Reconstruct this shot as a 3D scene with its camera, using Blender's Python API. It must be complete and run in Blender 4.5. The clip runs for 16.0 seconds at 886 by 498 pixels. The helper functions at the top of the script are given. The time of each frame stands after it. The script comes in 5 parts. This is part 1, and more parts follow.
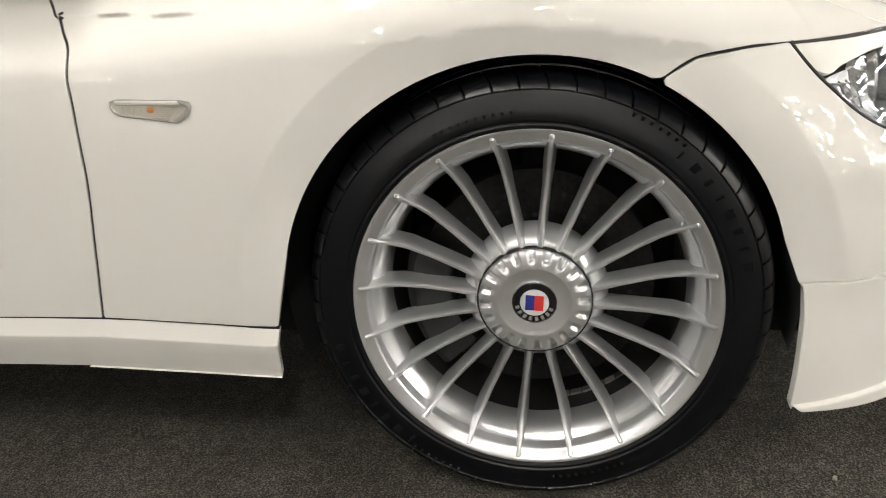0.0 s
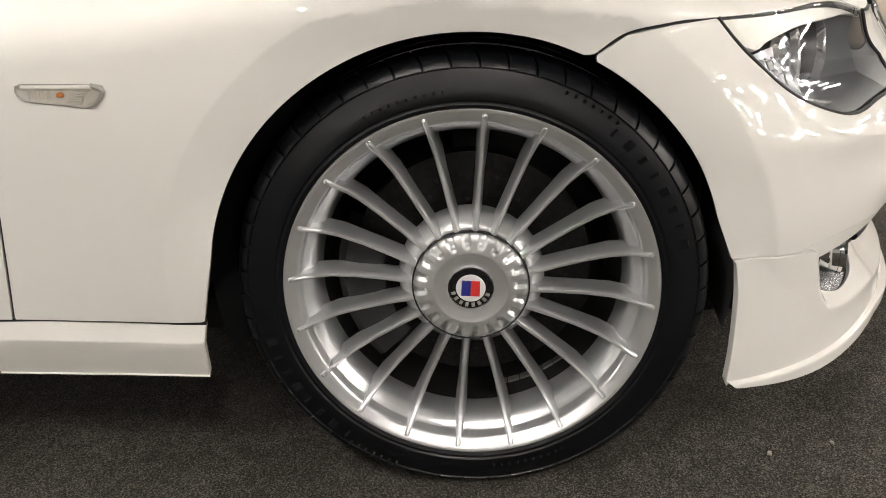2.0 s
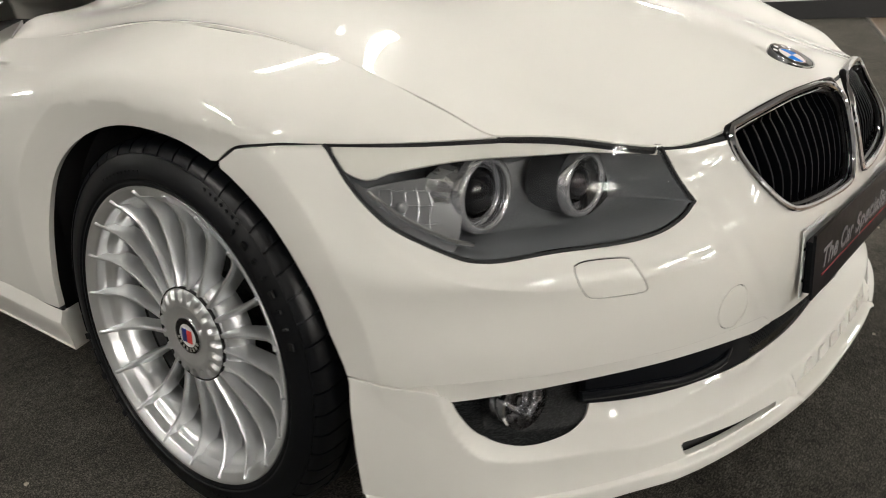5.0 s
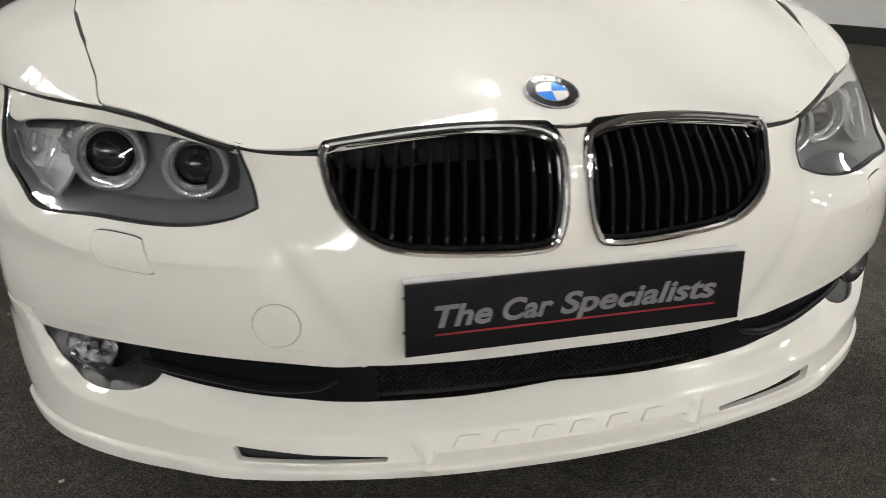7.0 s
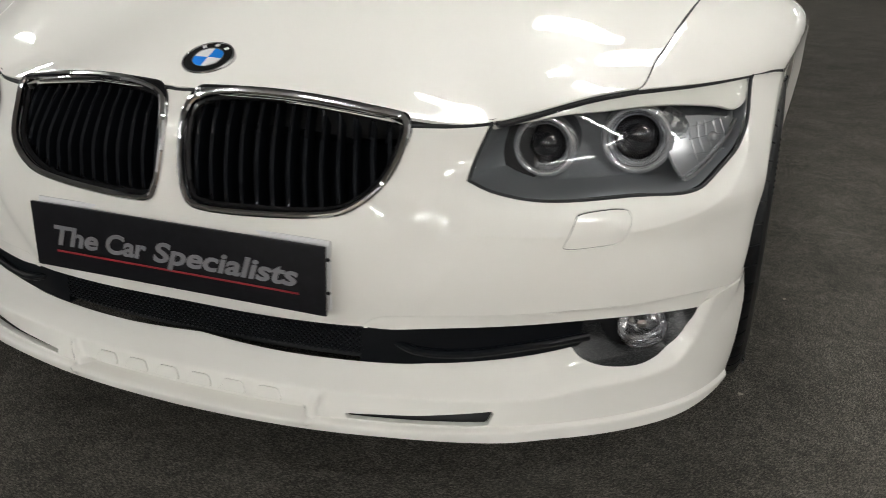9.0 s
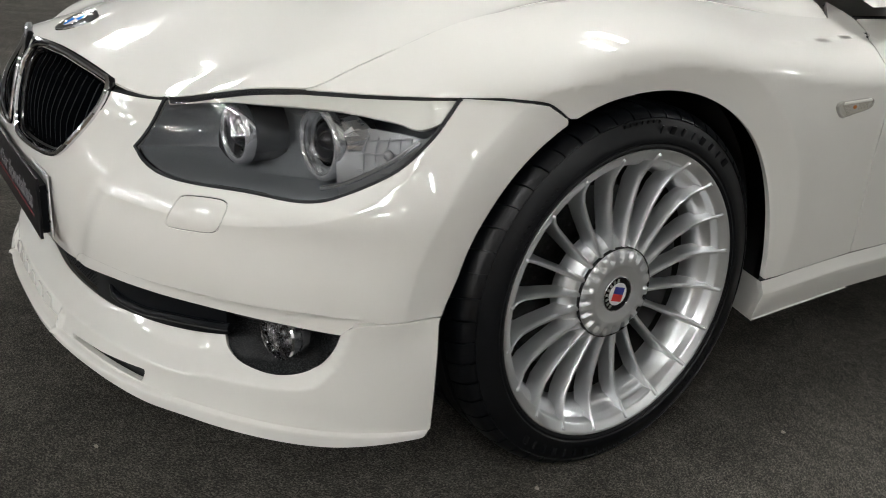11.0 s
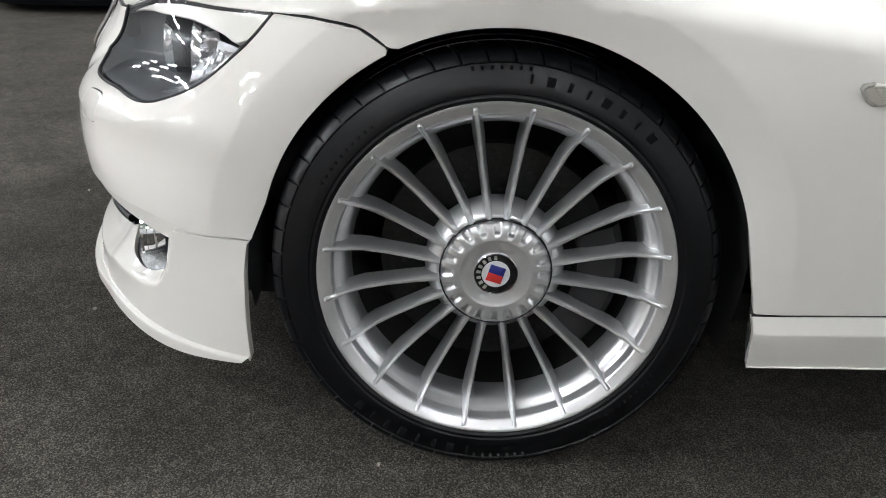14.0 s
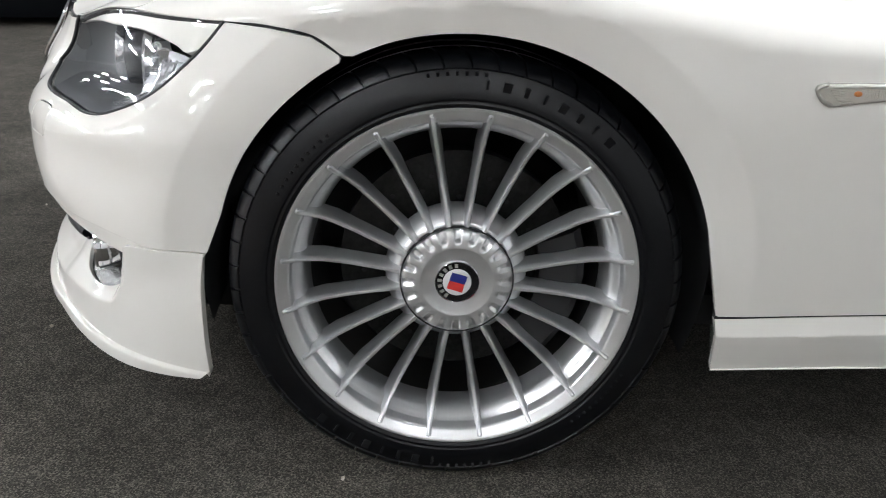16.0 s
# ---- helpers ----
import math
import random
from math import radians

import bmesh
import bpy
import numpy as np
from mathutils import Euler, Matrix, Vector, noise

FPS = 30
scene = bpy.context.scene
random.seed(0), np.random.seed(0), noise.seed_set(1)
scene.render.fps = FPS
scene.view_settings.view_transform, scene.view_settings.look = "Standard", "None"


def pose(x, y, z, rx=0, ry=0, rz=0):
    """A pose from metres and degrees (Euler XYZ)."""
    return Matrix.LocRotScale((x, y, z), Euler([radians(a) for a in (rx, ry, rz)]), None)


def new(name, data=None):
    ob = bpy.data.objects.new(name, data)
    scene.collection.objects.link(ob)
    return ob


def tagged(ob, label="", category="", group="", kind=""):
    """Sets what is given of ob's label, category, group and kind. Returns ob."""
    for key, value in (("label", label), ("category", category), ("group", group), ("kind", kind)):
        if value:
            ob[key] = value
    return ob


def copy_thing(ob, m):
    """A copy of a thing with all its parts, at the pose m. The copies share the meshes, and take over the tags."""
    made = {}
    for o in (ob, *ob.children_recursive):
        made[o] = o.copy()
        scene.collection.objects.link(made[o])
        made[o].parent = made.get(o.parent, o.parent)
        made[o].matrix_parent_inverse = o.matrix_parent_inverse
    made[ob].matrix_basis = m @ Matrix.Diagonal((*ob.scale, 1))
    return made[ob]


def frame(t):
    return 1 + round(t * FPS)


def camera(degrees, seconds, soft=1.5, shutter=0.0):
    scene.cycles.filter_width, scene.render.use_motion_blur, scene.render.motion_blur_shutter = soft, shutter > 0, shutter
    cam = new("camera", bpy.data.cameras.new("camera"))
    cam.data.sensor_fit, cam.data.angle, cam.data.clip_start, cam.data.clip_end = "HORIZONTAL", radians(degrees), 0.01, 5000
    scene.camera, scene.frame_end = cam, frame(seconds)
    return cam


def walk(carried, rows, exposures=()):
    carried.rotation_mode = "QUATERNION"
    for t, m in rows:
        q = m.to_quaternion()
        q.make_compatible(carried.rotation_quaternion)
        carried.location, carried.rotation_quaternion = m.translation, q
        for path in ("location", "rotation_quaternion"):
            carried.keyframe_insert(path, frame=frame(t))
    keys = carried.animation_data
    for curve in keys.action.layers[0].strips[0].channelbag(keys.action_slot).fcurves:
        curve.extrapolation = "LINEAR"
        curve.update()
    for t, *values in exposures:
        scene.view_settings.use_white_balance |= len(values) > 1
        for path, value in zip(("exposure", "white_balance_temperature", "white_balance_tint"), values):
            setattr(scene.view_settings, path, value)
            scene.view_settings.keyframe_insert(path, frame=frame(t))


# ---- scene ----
EXPOSURES = [(0.0, 0.58, 6600, 9.5), (1.0, 0.65, 6600, 9.5), (2.0, 0.54, 6650, 11.5), (2.8, 0.54, 6650, 11.5), (3.7, 0.22, 6650, 10), (5.8, 0.02, 6450, 8), (8.0, -0.08, 6300, 8), (10.2, -0.14, 6150, 7), (12.3, -0.10, 6000, 9), (13.2, 0.32, 5900, 9), (16.0, 0.37, 5850, 9)]
cam = camera(53.82, 16.0, soft=0.95, shutter=0.35)
walk(cam, [
    (0, pose(-1.9450, -0.0628, 0.8676, 67.75, 4.03, -82.08)),
    (0.5, pose(-1.9456, -0.0376, 0.8500, 67.59, 3.79, -85.73)),
    (1, pose(-1.9375, -0.0479, 0.8383, 67.54, 3.70, -86.58)),
    (1.5, pose(-1.9295, -0.0497, 0.8363, 67.49, 3.66, -87.01)),
    (2, pose(-1.9261, -0.0442, 0.8352, 67.58, 3.61, -87.36)),
    (2.5, pose(-1.9285, -0.0489, 0.8379, 67.50, 3.59, -87.60)),
    (3, pose(-1.9498, -0.1183, 0.8570, 67.53, 3.43, -87.71)),
    (3.5, pose(-2.0112, -0.3423, 0.8916, 68.45, 2.98, -84.25)),
    (3.7, pose(-1.9999, -0.4283, 0.9211, 68.51, 2.83, -81.24)),
    (5.8, pose(-1.1742, -1.4684, 0.9145, 70.06, 1.43, -36.48)),
    (6, pose(-1.0810, -1.5117, 0.9292, 69.56, 0.40, -33.97)),
    (6.5, pose(-0.7974, -1.7384, 0.9068, 69.79, -0.00, -24.49)),
    (7, pose(-0.4989, -1.8571, 0.8893, 70.31, -0.14, -15.62)),
    (7.5, pose(-0.1927, -1.8900, 0.9147, 68.87, -0.81, -8.47)),
    (8, pose(0.1693, -1.9598, 0.8854, 69.47, -0.84, 1.07)),
    (8.5, pose(0.4801, -1.9349, 0.8844, 69.09, -1.12, 10.88)),
    (9, pose(0.7994, -1.8294, 0.8846, 69.36, -1.62, 19.86)),
    (9.5, pose(1.1032, -1.7101, 0.8912, 68.54, -2.12, 29.40)),
    (10, pose(1.3679, -1.5491, 0.8991, 68.18, -2.50, 39.22)),
    (10.2, pose(1.4780, -1.4464, 0.8772, 68.90, -2.90, 42.53)),
    (12.3, pose(2.0487, -0.4108, 0.9121, 67.97, -4.08, 81.24)),
    (12.5, pose(2.0767, -0.3239, 0.8970, 67.87, -4.15, 84.83)),
    (13, pose(2.0676, -0.1928, 0.8578, 67.61, -4.05, 90.10)),
    (13.5, pose(2.0185, -0.1186, 0.8276, 67.64, -3.90, 90.93)),
    (14, pose(1.9867, -0.0963, 0.8290, 67.73, -3.75, 90.65)),
    (14.5, pose(1.9841, -0.0935, 0.8233, 67.89, -3.61, 90.07)),
    (15, pose(1.9797, -0.1043, 0.8238, 67.98, -3.53, 89.47)),
    (15.5, pose(1.9723, -0.1150, 0.8234, 68.07, -3.47, 88.90)),
    (16, pose(1.9721, -0.0791, 0.8275, 68.28, -3.30, 88.49)),
], EXPOSURES)

# ---- world and ceiling lamps ----
world = bpy.data.worlds.new("hall_world")
scene.world = world
world.use_nodes = True
world.node_tree.nodes["Background"].inputs[0].default_value = (0.9, 0.95, 1.0, 1)
world.node_tree.nodes["Background"].inputs[1].default_value = 0.05
LAMP_GLOW = 100.0
CEILING_Z = 3.0


# ---- body form: L(U, z) from an upright axis over the front axle; U is metres round the plan ----
COLS = [0, 12, 24, 35, 46, 56, 67, 78, 90]
BACK = [0.25, 0.5, 1.0, 2.0, 2.9]
RAD = 0.9
QUARTER = RAD * np.pi / 2
ROWZ = [0.10, 0.15, 0.19, 0.24, 0.32, 0.40, 0.47, 0.505, 0.54, 0.60, 0.66]
row_a = [.765, .782, .812, .850, .882, .900, .885, .840, .820, .815, .815, .815, .815, .78]
row_b = [.788, .800, .826, .858, .886, .906, .893, .852, .830, .820, .820, .820, .820, .80]
row_c = [.782, .794, .822, .856, .886, .908, .900, .862, .845, .835, .832, .832, .832, .82]
row_d = [.779, .792, .823, .859, .890, .912, .905, .870, .855, .845, .845, .845, .845, .83]
row_e = [.770, .785, .820, .860, .892, .915, .908, .878, .868, .862, .860, .860, .860, .85]
row_f = [.780, .794, .828, .866, .900, .918, .912, .884, .875, .872, .870, .870, .870, .86]
row_g = [.780, .790, .824, .862, .898, .913, .912, .886, .880, .878, .877, .877, .877, .86]
row_g2 = [.776, .784, .814, .850, .892, .912, .912, .887, .881, .881, .880, .880, .880, .86]
row_h = [.770, .778, .800, .810, .847, .882, .905, .887, .884, .884, .883, .883, .883, .86]
row_i = [.755, .754, .768, .784, .812, .848, .885, .886, .887, .887, .887, .887, .887, .86]
row_j = [.737, .736, .750, .768, .788, .814, .857, .873, .880, .885, .885, .885, .885, .85]
REF_Z = [.643, .643, .640, .640, .648, .658, .665, .667, .667, .667, .667, .667, .667, .667]
EDGE_Z = [.643, .643, .625, .615, .646, .656, .664, .684, .712, .690, .668, .667, .667, .667]
RISE_A = [.36, .36, .36, .37, .37, .37, .33, .26, .235, .25, .26, .26, .26, .26]
RISE_P = [1.0, 1.0, 1.0, 1.0, .95, .85, .65, .52, .5, .5, .5, .5, .5, .5]


def cardinal(knots):
    """Natural cubic spline through the knots, as a matrix of weights for each place asked."""
    k = np.asarray(knots, float)
    n = len(k)
    h = np.diff(k)
    A, B = np.eye(n), np.zeros((n, n))
    for i in range(1, n - 1):
        A[i, i - 1:i + 2] = h[i - 1], 2 * (h[i - 1] + h[i]), h[i]
        B[i, i - 1] += 6 / h[i - 1]
        B[i, i] -= 6 / h[i - 1] + 6 / h[i]
        B[i, i + 1] += 6 / h[i]
    M = np.linalg.solve(A, B)

    def weights(x):
        x = np.clip(np.asarray(x, float).ravel(), k[0], k[-1])
        i = np.clip(np.searchsorted(k, x) - 1, 0, n - 2)
        a, b, w = k[i + 1] - x, x - k[i], h[i]
        E = np.eye(n)
        return (M[i] * (a ** 3 / (6 * w))[:, None] + M[i + 1] * (b ** 3 / (6 * w))[:, None]
                + (E[i] / w[:, None] - M[i] * w[:, None] / 6) * a[:, None]
                + (E[i + 1] / w[:, None] - M[i + 1] * w[:, None] / 6) * b[:, None])
    return weights


def folded(row):
    return np.array([row[3], row[2], row[1]] + list(row))


_u = [RAD * np.radians(a) for a in COLS] + [QUARTER + b for b in BACK]
U_W = cardinal([-_u[3], -_u[2], -_u[1]] + _u)
Z_W = cardinal(ROWZ)
TABLE = np.array([folded(r) for r in (row_a, row_b, row_c, row_d, row_e, row_f, row_g, row_g2, row_h, row_i, row_j)])
REFS, EDGES, RISES, POWERS = folded(REF_Z), folded(EDGE_Z), folded(RISE_A), folded(RISE_P)


def sstep(x, a, b):
    t = np.clip((x - a) / (b - a), 0, 1)
    return t * t * (3 - 2 * t)


CREASE_U = [0, .42, .64, .73, .82, .90, .985, 1.05]
CREASE_Z = [.471, .472, .473, .475, .486, .506, .558, .64]
LEDGE_Z = [.197, .197, .199, .199, .203, .211, .217, .228, .262, .31, .36, .40]
LEDGE_U = [0, .2, .4, .6, .65, .69, .80, .86, .893, .91, .925, 1.3]



def through_knots(us, zs, n=10):
    """Shape-keeping cubic through the knots, sampled finely."""
    us, zs = np.array(us, float), np.array(zs, float)
    d = np.diff(zs) / np.diff(us)
    t = np.zeros(len(us))
    t[1:-1] = np.where(d[1:] * d[:-1] > 0, 2 * d[1:] * d[:-1] / (d[1:] + d[:-1] + 1e-12), 0)
    U, Z = [], []
    for i in range(len(us) - 1):
        h = us[i + 1] - us[i]
        for q in np.linspace(0, 1, n, endpoint=False):
            U.append(us[i] + h * q)
            Z.append((2 * q ** 3 - 3 * q * q + 1) * zs[i] + (q ** 3 - 2 * q * q + q) * h * t[i] + (3 * q * q - 2 * q ** 3) * zs[i + 1] + (q ** 3 - q * q) * h * t[i + 1])
    return np.array(U + [us[-1]]), np.array(Z + [zs[-1]])


CREASE_U, CREASE_Z = through_knots(CREASE_U, CREASE_Z)
LEDGE_U, LEDGE_Z = through_knots(LEDGE_U, LEDGE_Z)
LEDGE_SLOPE = np.gradient(LEDGE_Z, LEDGE_U)


def wall_out(Ua, z, split=False, ring=True):
    """Distance of the body's wall from the axis."""
    Lw = np.einsum("ki,ij,kj->k", Z_W(z), TABLE, U_W(Ua))
    # the flat ring round each wheel arch stands a little proud
    th = np.minimum(Ua, QUARTER) / RAD
    y = np.where(Ua < QUARTER, -Lw * np.cos(th), Ua - QUARTER)
    rho = np.hypot(y, z - 0.325)
    nose = 0.51 - 0.711 * np.clip(0.541 - z, -0.08, 0.25)
    Lw = Lw + 0.008 * (1 - sstep(Ua, nose - 0.050, nose + 0.018)) * sstep(z, 0.29, 0.34) * (1 - sstep(z, 0.60, 0.64))
    # crease under the headlamp that turns up round the corner
    up = z - np.interp(Ua, CREASE_U, CREASE_Z)
    ridge = np.where(up > 0, 1 - up / 0.050, 1 + up / 0.25)
    Lw = Lw + 0.0145 * np.maximum(ridge, 0) * sstep(Ua, nose - 0.02, nose + 0.05) * (1 - sstep(Ua, 0.96, 1.05))
    # groove, slots and blade of the splitter
    mid = 1 - sstep(Ua, 0.232, 0.244)
    Lw = Lw - 0.020 * mid * sstep(z, 0.149, 0.154) * (1 - sstep(z, 0.166, 0.171))
    Lw = Lw + (0.013 - 0.006 * sstep(Ua, 0.56, 0.66)) * (1 - sstep(z, 0.1500, 0.1545))
    rib = (Ua - 0.246 - 0.45 * (z - 0.150)) / 0.008
    Lw = Lw + 0.009 * np.exp(-rib * rib) * sstep(z, 0.143, 0.153) * (1 - sstep(z, 0.185, 0.199))
    if split:
        over = z - np.interp(Ua, LEDGE_U, LEDGE_Z)
        over = over / np.sqrt(1 + np.interp(Ua, LEDGE_U, LEDGE_SLOPE) ** 2)
        over = 0.5 * (over + np.sqrt(over * over + 0.000003))
        Lw = Lw - 0.8 * over - 0.35 * np.minimum(over, 0.03)
    near = sstep(Ua, 0.80, 0.90) * np.where(Ua < QUARTER, sstep(z, 0.29, 0.37), 0.25 + 0.75 * sstep(z, 0.34, 0.54))
    tilt = 0.413 - rho
    Lw = Lw + near * 0.004 * np.exp(-(np.minimum(tilt, 0) / 0.045) ** 2) * (1 - sstep(tilt, 0.08, 0.14))
    if not ring:
        return Lw
    return Lw - near * 0.34 * 0.5 * (tilt + np.sqrt(tilt * tilt + 0.000004)) * (1 - sstep(tilt, 0.08, 0.14))


def ring_depth(Ua, zw):
    """How far the ring round the arch is drawn in at the wall's upper edge."""
    return wall_out(Ua, zw, ring=False) - wall_out(Ua, zw)


def crown(x, y):
    return 0.853 + 0.12 * y - 0.03 * y * y - 0.085 * x * x


def body(U, v, split=False):
    """Point of the body's skin: v below 0 runs down the wall from its upper edge, above 0 in over the wing and bonnet."""
    U, v = np.atleast_1d(np.asarray(U, float)), np.atleast_1d(np.asarray(v, float))
    Ua, sign = np.abs(U), np.where(U < 0, -1.0, 1.0)
    w = U_W(Ua)
    zw = w @ EDGES
    v = v - (zw - w @ REFS)
    z = zw + np.minimum(v, 0)
    up = np.maximum(v, 0)
    d = up * up / (up + 0.06)
    Lw = wall_out(Ua, z, split) - d
    over = up > 0
    if over.any():
        Lw[over] += ring_depth(Ua[over], zw[over]) * sstep(up[over], 0.0, 0.06)
    th = np.minimum(Ua, QUARTER) / RAD
    x = Lw * np.sin(th)
    y = np.where(Ua < QUARTER, -Lw * np.cos(th), Ua - QUARTER)
    rise = zw + (w @ RISES) * np.maximum(d, 1e-9) ** np.clip(w @ POWERS, .4, 1)
    k = 0.035
    top = crown(x, y)
    hh = np.clip(0.5 + 0.5 * (top - rise) / k, 0, 1)
    soft = top * (1 - hh) + rise * hh - k * hh * (1 - hh)
    soft = np.where(v > 0, soft * sstep(up, 0, .02) + rise * (1 - sstep(up, 0, .02)), z)
    # swage line along the flank: the skin under it is drawn in
    back = Ua - QUARTER
    vc = 0.075 + 0.17 * np.clip(back - 0.25, 0, 0.35)
    drawn = sstep(back, 0.22, 0.55) * sstep(v, vc - 0.13, vc - 0.004) * (1 - sstep(v, vc - 0.004, vc + 0.006))
    x = x - 0.009 * drawn
    return np.stack([sign * x, y, np.where(v > 0, soft, z)], -1)


def chart(x, y, z):
    """Chart place of a point on or near the skin."""
    s = -1.0 if x < 0 else 1.0
    Ua = RAD * np.arctan2(abs(x), -y) if y < 0 else QUARTER + y
    zw, zr = float((U_W(Ua) @ EDGES)[0]), float((U_W(Ua) @ REFS)[0])
    if z <= zw:
        return (s * Ua, z - zr)
    d = float(wall_out(np.array([Ua]), np.array([zw]), ring=False)[0]) - (np.hypot(x, y) if y < 0 else abs(x))
    d = max(d, 0)
    return (s * Ua, (d + np.sqrt(d * d + 0.24 * d)) / 2 + zw - zr)


def split_body(U, v):
    return body(U, v, True)


# ---- materials ----
def mat(name, color=(0.5, 0.5, 0.5), rough=0.5, metal=0.0, coat=0.0, bump=None, spec=0.5):
    m = bpy.data.materials.new(name)
    m.use_nodes = True
    b = m.node_tree.nodes["Principled BSDF"]
    b.inputs["Base Color"].default_value = (*color, 1)
    b.inputs["Roughness"].default_value = rough
    b.inputs["Metallic"].default_value = metal
    b.inputs["Coat Weight"].default_value = coat
    b.inputs["Coat Roughness"].default_value = 0.03
    b.inputs["Specular IOR Level"].default_value = spec
    return m


def node(m, kind, **inputs):
    n = m.node_tree.nodes.new(kind)
    for key, value in inputs.items():
        n.inputs[key.replace("_", " ")].default_value = value
    return n


def wire(m, a, out, b, into):
    m.node_tree.links.new(a.outputs[out], b.inputs[into])


def noise_look(m, scale, dark, light, rough=None, bump=0.0, detail=6.0, lo=0.35, hi=0.65, dist=0.001, second=None):
    """Colour between two tones by noise at real size, with relief."""
    b = m.node_tree.nodes["Principled BSDF"]
    co = node(m, "ShaderNodeTexCoord")
    n = node(m, "ShaderNodeTexNoise", Scale=scale, Detail=detail, Roughness=0.65)
    wire(m, co, "Object", n, "Vector")
    r = node(m, "ShaderNodeValToRGB")
    r.color_ramp.elements[0].position, r.color_ramp.elements[1].position = lo, hi
    r.color_ramp.elements[0].color, r.color_ramp.elements[1].color = (*dark, 1), (*light, 1)
    wire(m, n, "Fac", r, "Fac")
    last = r
    out = "Color"
    if second:
        n2 = node(m, "ShaderNodeTexNoise", Scale=second[0], Detail=4.0)
        wire(m, co, "Object", n2, "Vector")
        mr = node(m, "ShaderNodeMapRange")
        mr.inputs["From Min"].default_value, mr.inputs["From Max"].default_value = 0.3, 0.7
        mr.inputs["To Min"].default_value, mr.inputs["To Max"].default_value = second[1], second[2]
        wire(m, n2, "Fac", mr, "Value")
        mx = m.node_tree.nodes.new("ShaderNodeMix")
        mx.data_type, mx.blend_type = "RGBA", "MULTIPLY"
        mx.inputs[0].default_value = 1.0
        wire(m, r, "Color", mx, 6)
        wire(m, mr, "Result", mx, 7)
        last, out = mx, 2
    m.node_tree.links.new(last.outputs[out], b.inputs["Base Color"])
    if rough:
        mr = node(m, "ShaderNodeMapRange")
        mr.inputs["To Min"].default_value, mr.inputs["To Max"].default_value = rough
        wire(m, n, "Fac", mr, "Value")
        wire(m, mr, "Result", b, "Roughness")
    if bump:
        bp = node(m, "ShaderNodeBump", Strength=bump, Distance=dist)
        wire(m, n, "Fac", bp, "Height")
        wire(m, bp, "Normal", b, "Normal")
    return m


paint = mat("white_paint", (0.80, 0.785, 0.745), 0.32, coat=1.0, spec=0.0)
noise_look(paint, 900, (0.795, 0.78, 0.74), (0.805, 0.79, 0.752), detail=2, second=(2.5, 0.985, 1.0))
paint.node_tree.nodes["Principled BSDF"].inputs["Roughness"].default_value = 0.35
gap_black = mat("gap_black", (0.010, 0.0105, 0.012), 0.7)
plastic = noise_look(mat("black_plastic", (0.005, 0.005, 0.006), 0.4, spec=0.14), 700, (0.0042, 0.0050, 0.0066), (0.0065, 0.0075, 0.0095), (0.28, 0.42), 0.12, dist=0.0005)
grey_plastic = noise_look(mat("grey_plastic", (0.03, 0.03, 0.03), 0.4, spec=0.35), 500, (0.011, 0.012, 0.013), (0.016, 0.017, 0.018), (0.22, 0.32), 0.03, dist=0.0003)
liner = noise_look(mat("arch_liner", (0.012, 0.012, 0.012), 0.9), 300, (0.016, 0.0165, 0.018), (0.028, 0.029, 0.031), (0.8, 0.95), 0.4)
rubber = noise_look(mat("tyre_rubber", (0.006, 0.006, 0.006), 0.45, spec=0.32), 240, (0.0022, 0.0026, 0.0036), (0.0044, 0.0050, 0.0066), (0.26, 0.42), 0.1, second=(14, 0.8, 1.15))
chrome = mat("chrome", (0.72, 0.72, 0.74), 0.05, 1.0)
dark_chrome = mat("dark_chrome", (0.16, 0.16, 0.17), 0.12, 1.0)
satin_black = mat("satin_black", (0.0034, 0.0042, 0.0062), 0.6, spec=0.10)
# Near-black tone holding the shade of the depth behind the slats.
grille_void_shade = mat("grille_void_shade", (0.0016, 0.0020, 0.0030), 0.9, spec=0.05)
# Housing grey, lifted to include the haze and reflections of the clear cover.
lamp_haze_grey = noise_look(mat("lamp_haze_grey", (0.06, 0.062, 0.066), 0.4), 400, (0.172, 0.181, 0.194), (0.205, 0.215, 0.229), (0.35, 0.45))
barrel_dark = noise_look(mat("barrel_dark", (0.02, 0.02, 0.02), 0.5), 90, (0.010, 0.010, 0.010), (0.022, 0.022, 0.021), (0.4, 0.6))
silver = noise_look(mat("wheel_silver", (0.7, 0.705, 0.71), 0.3, 0.82, coat=0.35), 1800, (0.76, 0.77, 0.785), (0.84, 0.85, 0.865), (0.26, 0.34), second=(25, 0.95, 1.03))
# Disc and calliper colours carry the shade behind the spokes.
steel = noise_look(mat("brake_steel_shaded", (0.1, 0.1, 0.1), 0.45, 1.0), 120, (0.018, 0.018, 0.018), (0.036, 0.036, 0.035), (0.4, 0.6))
calliper_shaded = mat("calliper_shaded", (0.012, 0.012, 0.013), 0.6, 0.2)
glass_black = mat("projector_glass", (0.01, 0.01, 0.012), 0.03, coat=1.0)
white_enamel = mat("white_enamel", (0.74, 0.74, 0.75), 0.10)
blue_enamel = mat("blue_enamel", (0.02, 0.20, 0.70), 0.10)
black_enamel = mat("black_enamel", (0.008, 0.008, 0.009), 0.08)
dark_blue = mat("dark_blue_enamel", (0.02, 0.03, 0.22), 0.3, coat=1.0)
red_enamel = mat("red_enamel", (0.62, 0.035, 0.03), 0.3, coat=1.0)
grey_letter = mat("silver_letter", (0.20, 0.20, 0.215), 0.4, 0.2)
plate_red = mat("plate_red", (0.25, 0.015, 0.022), 0.4)
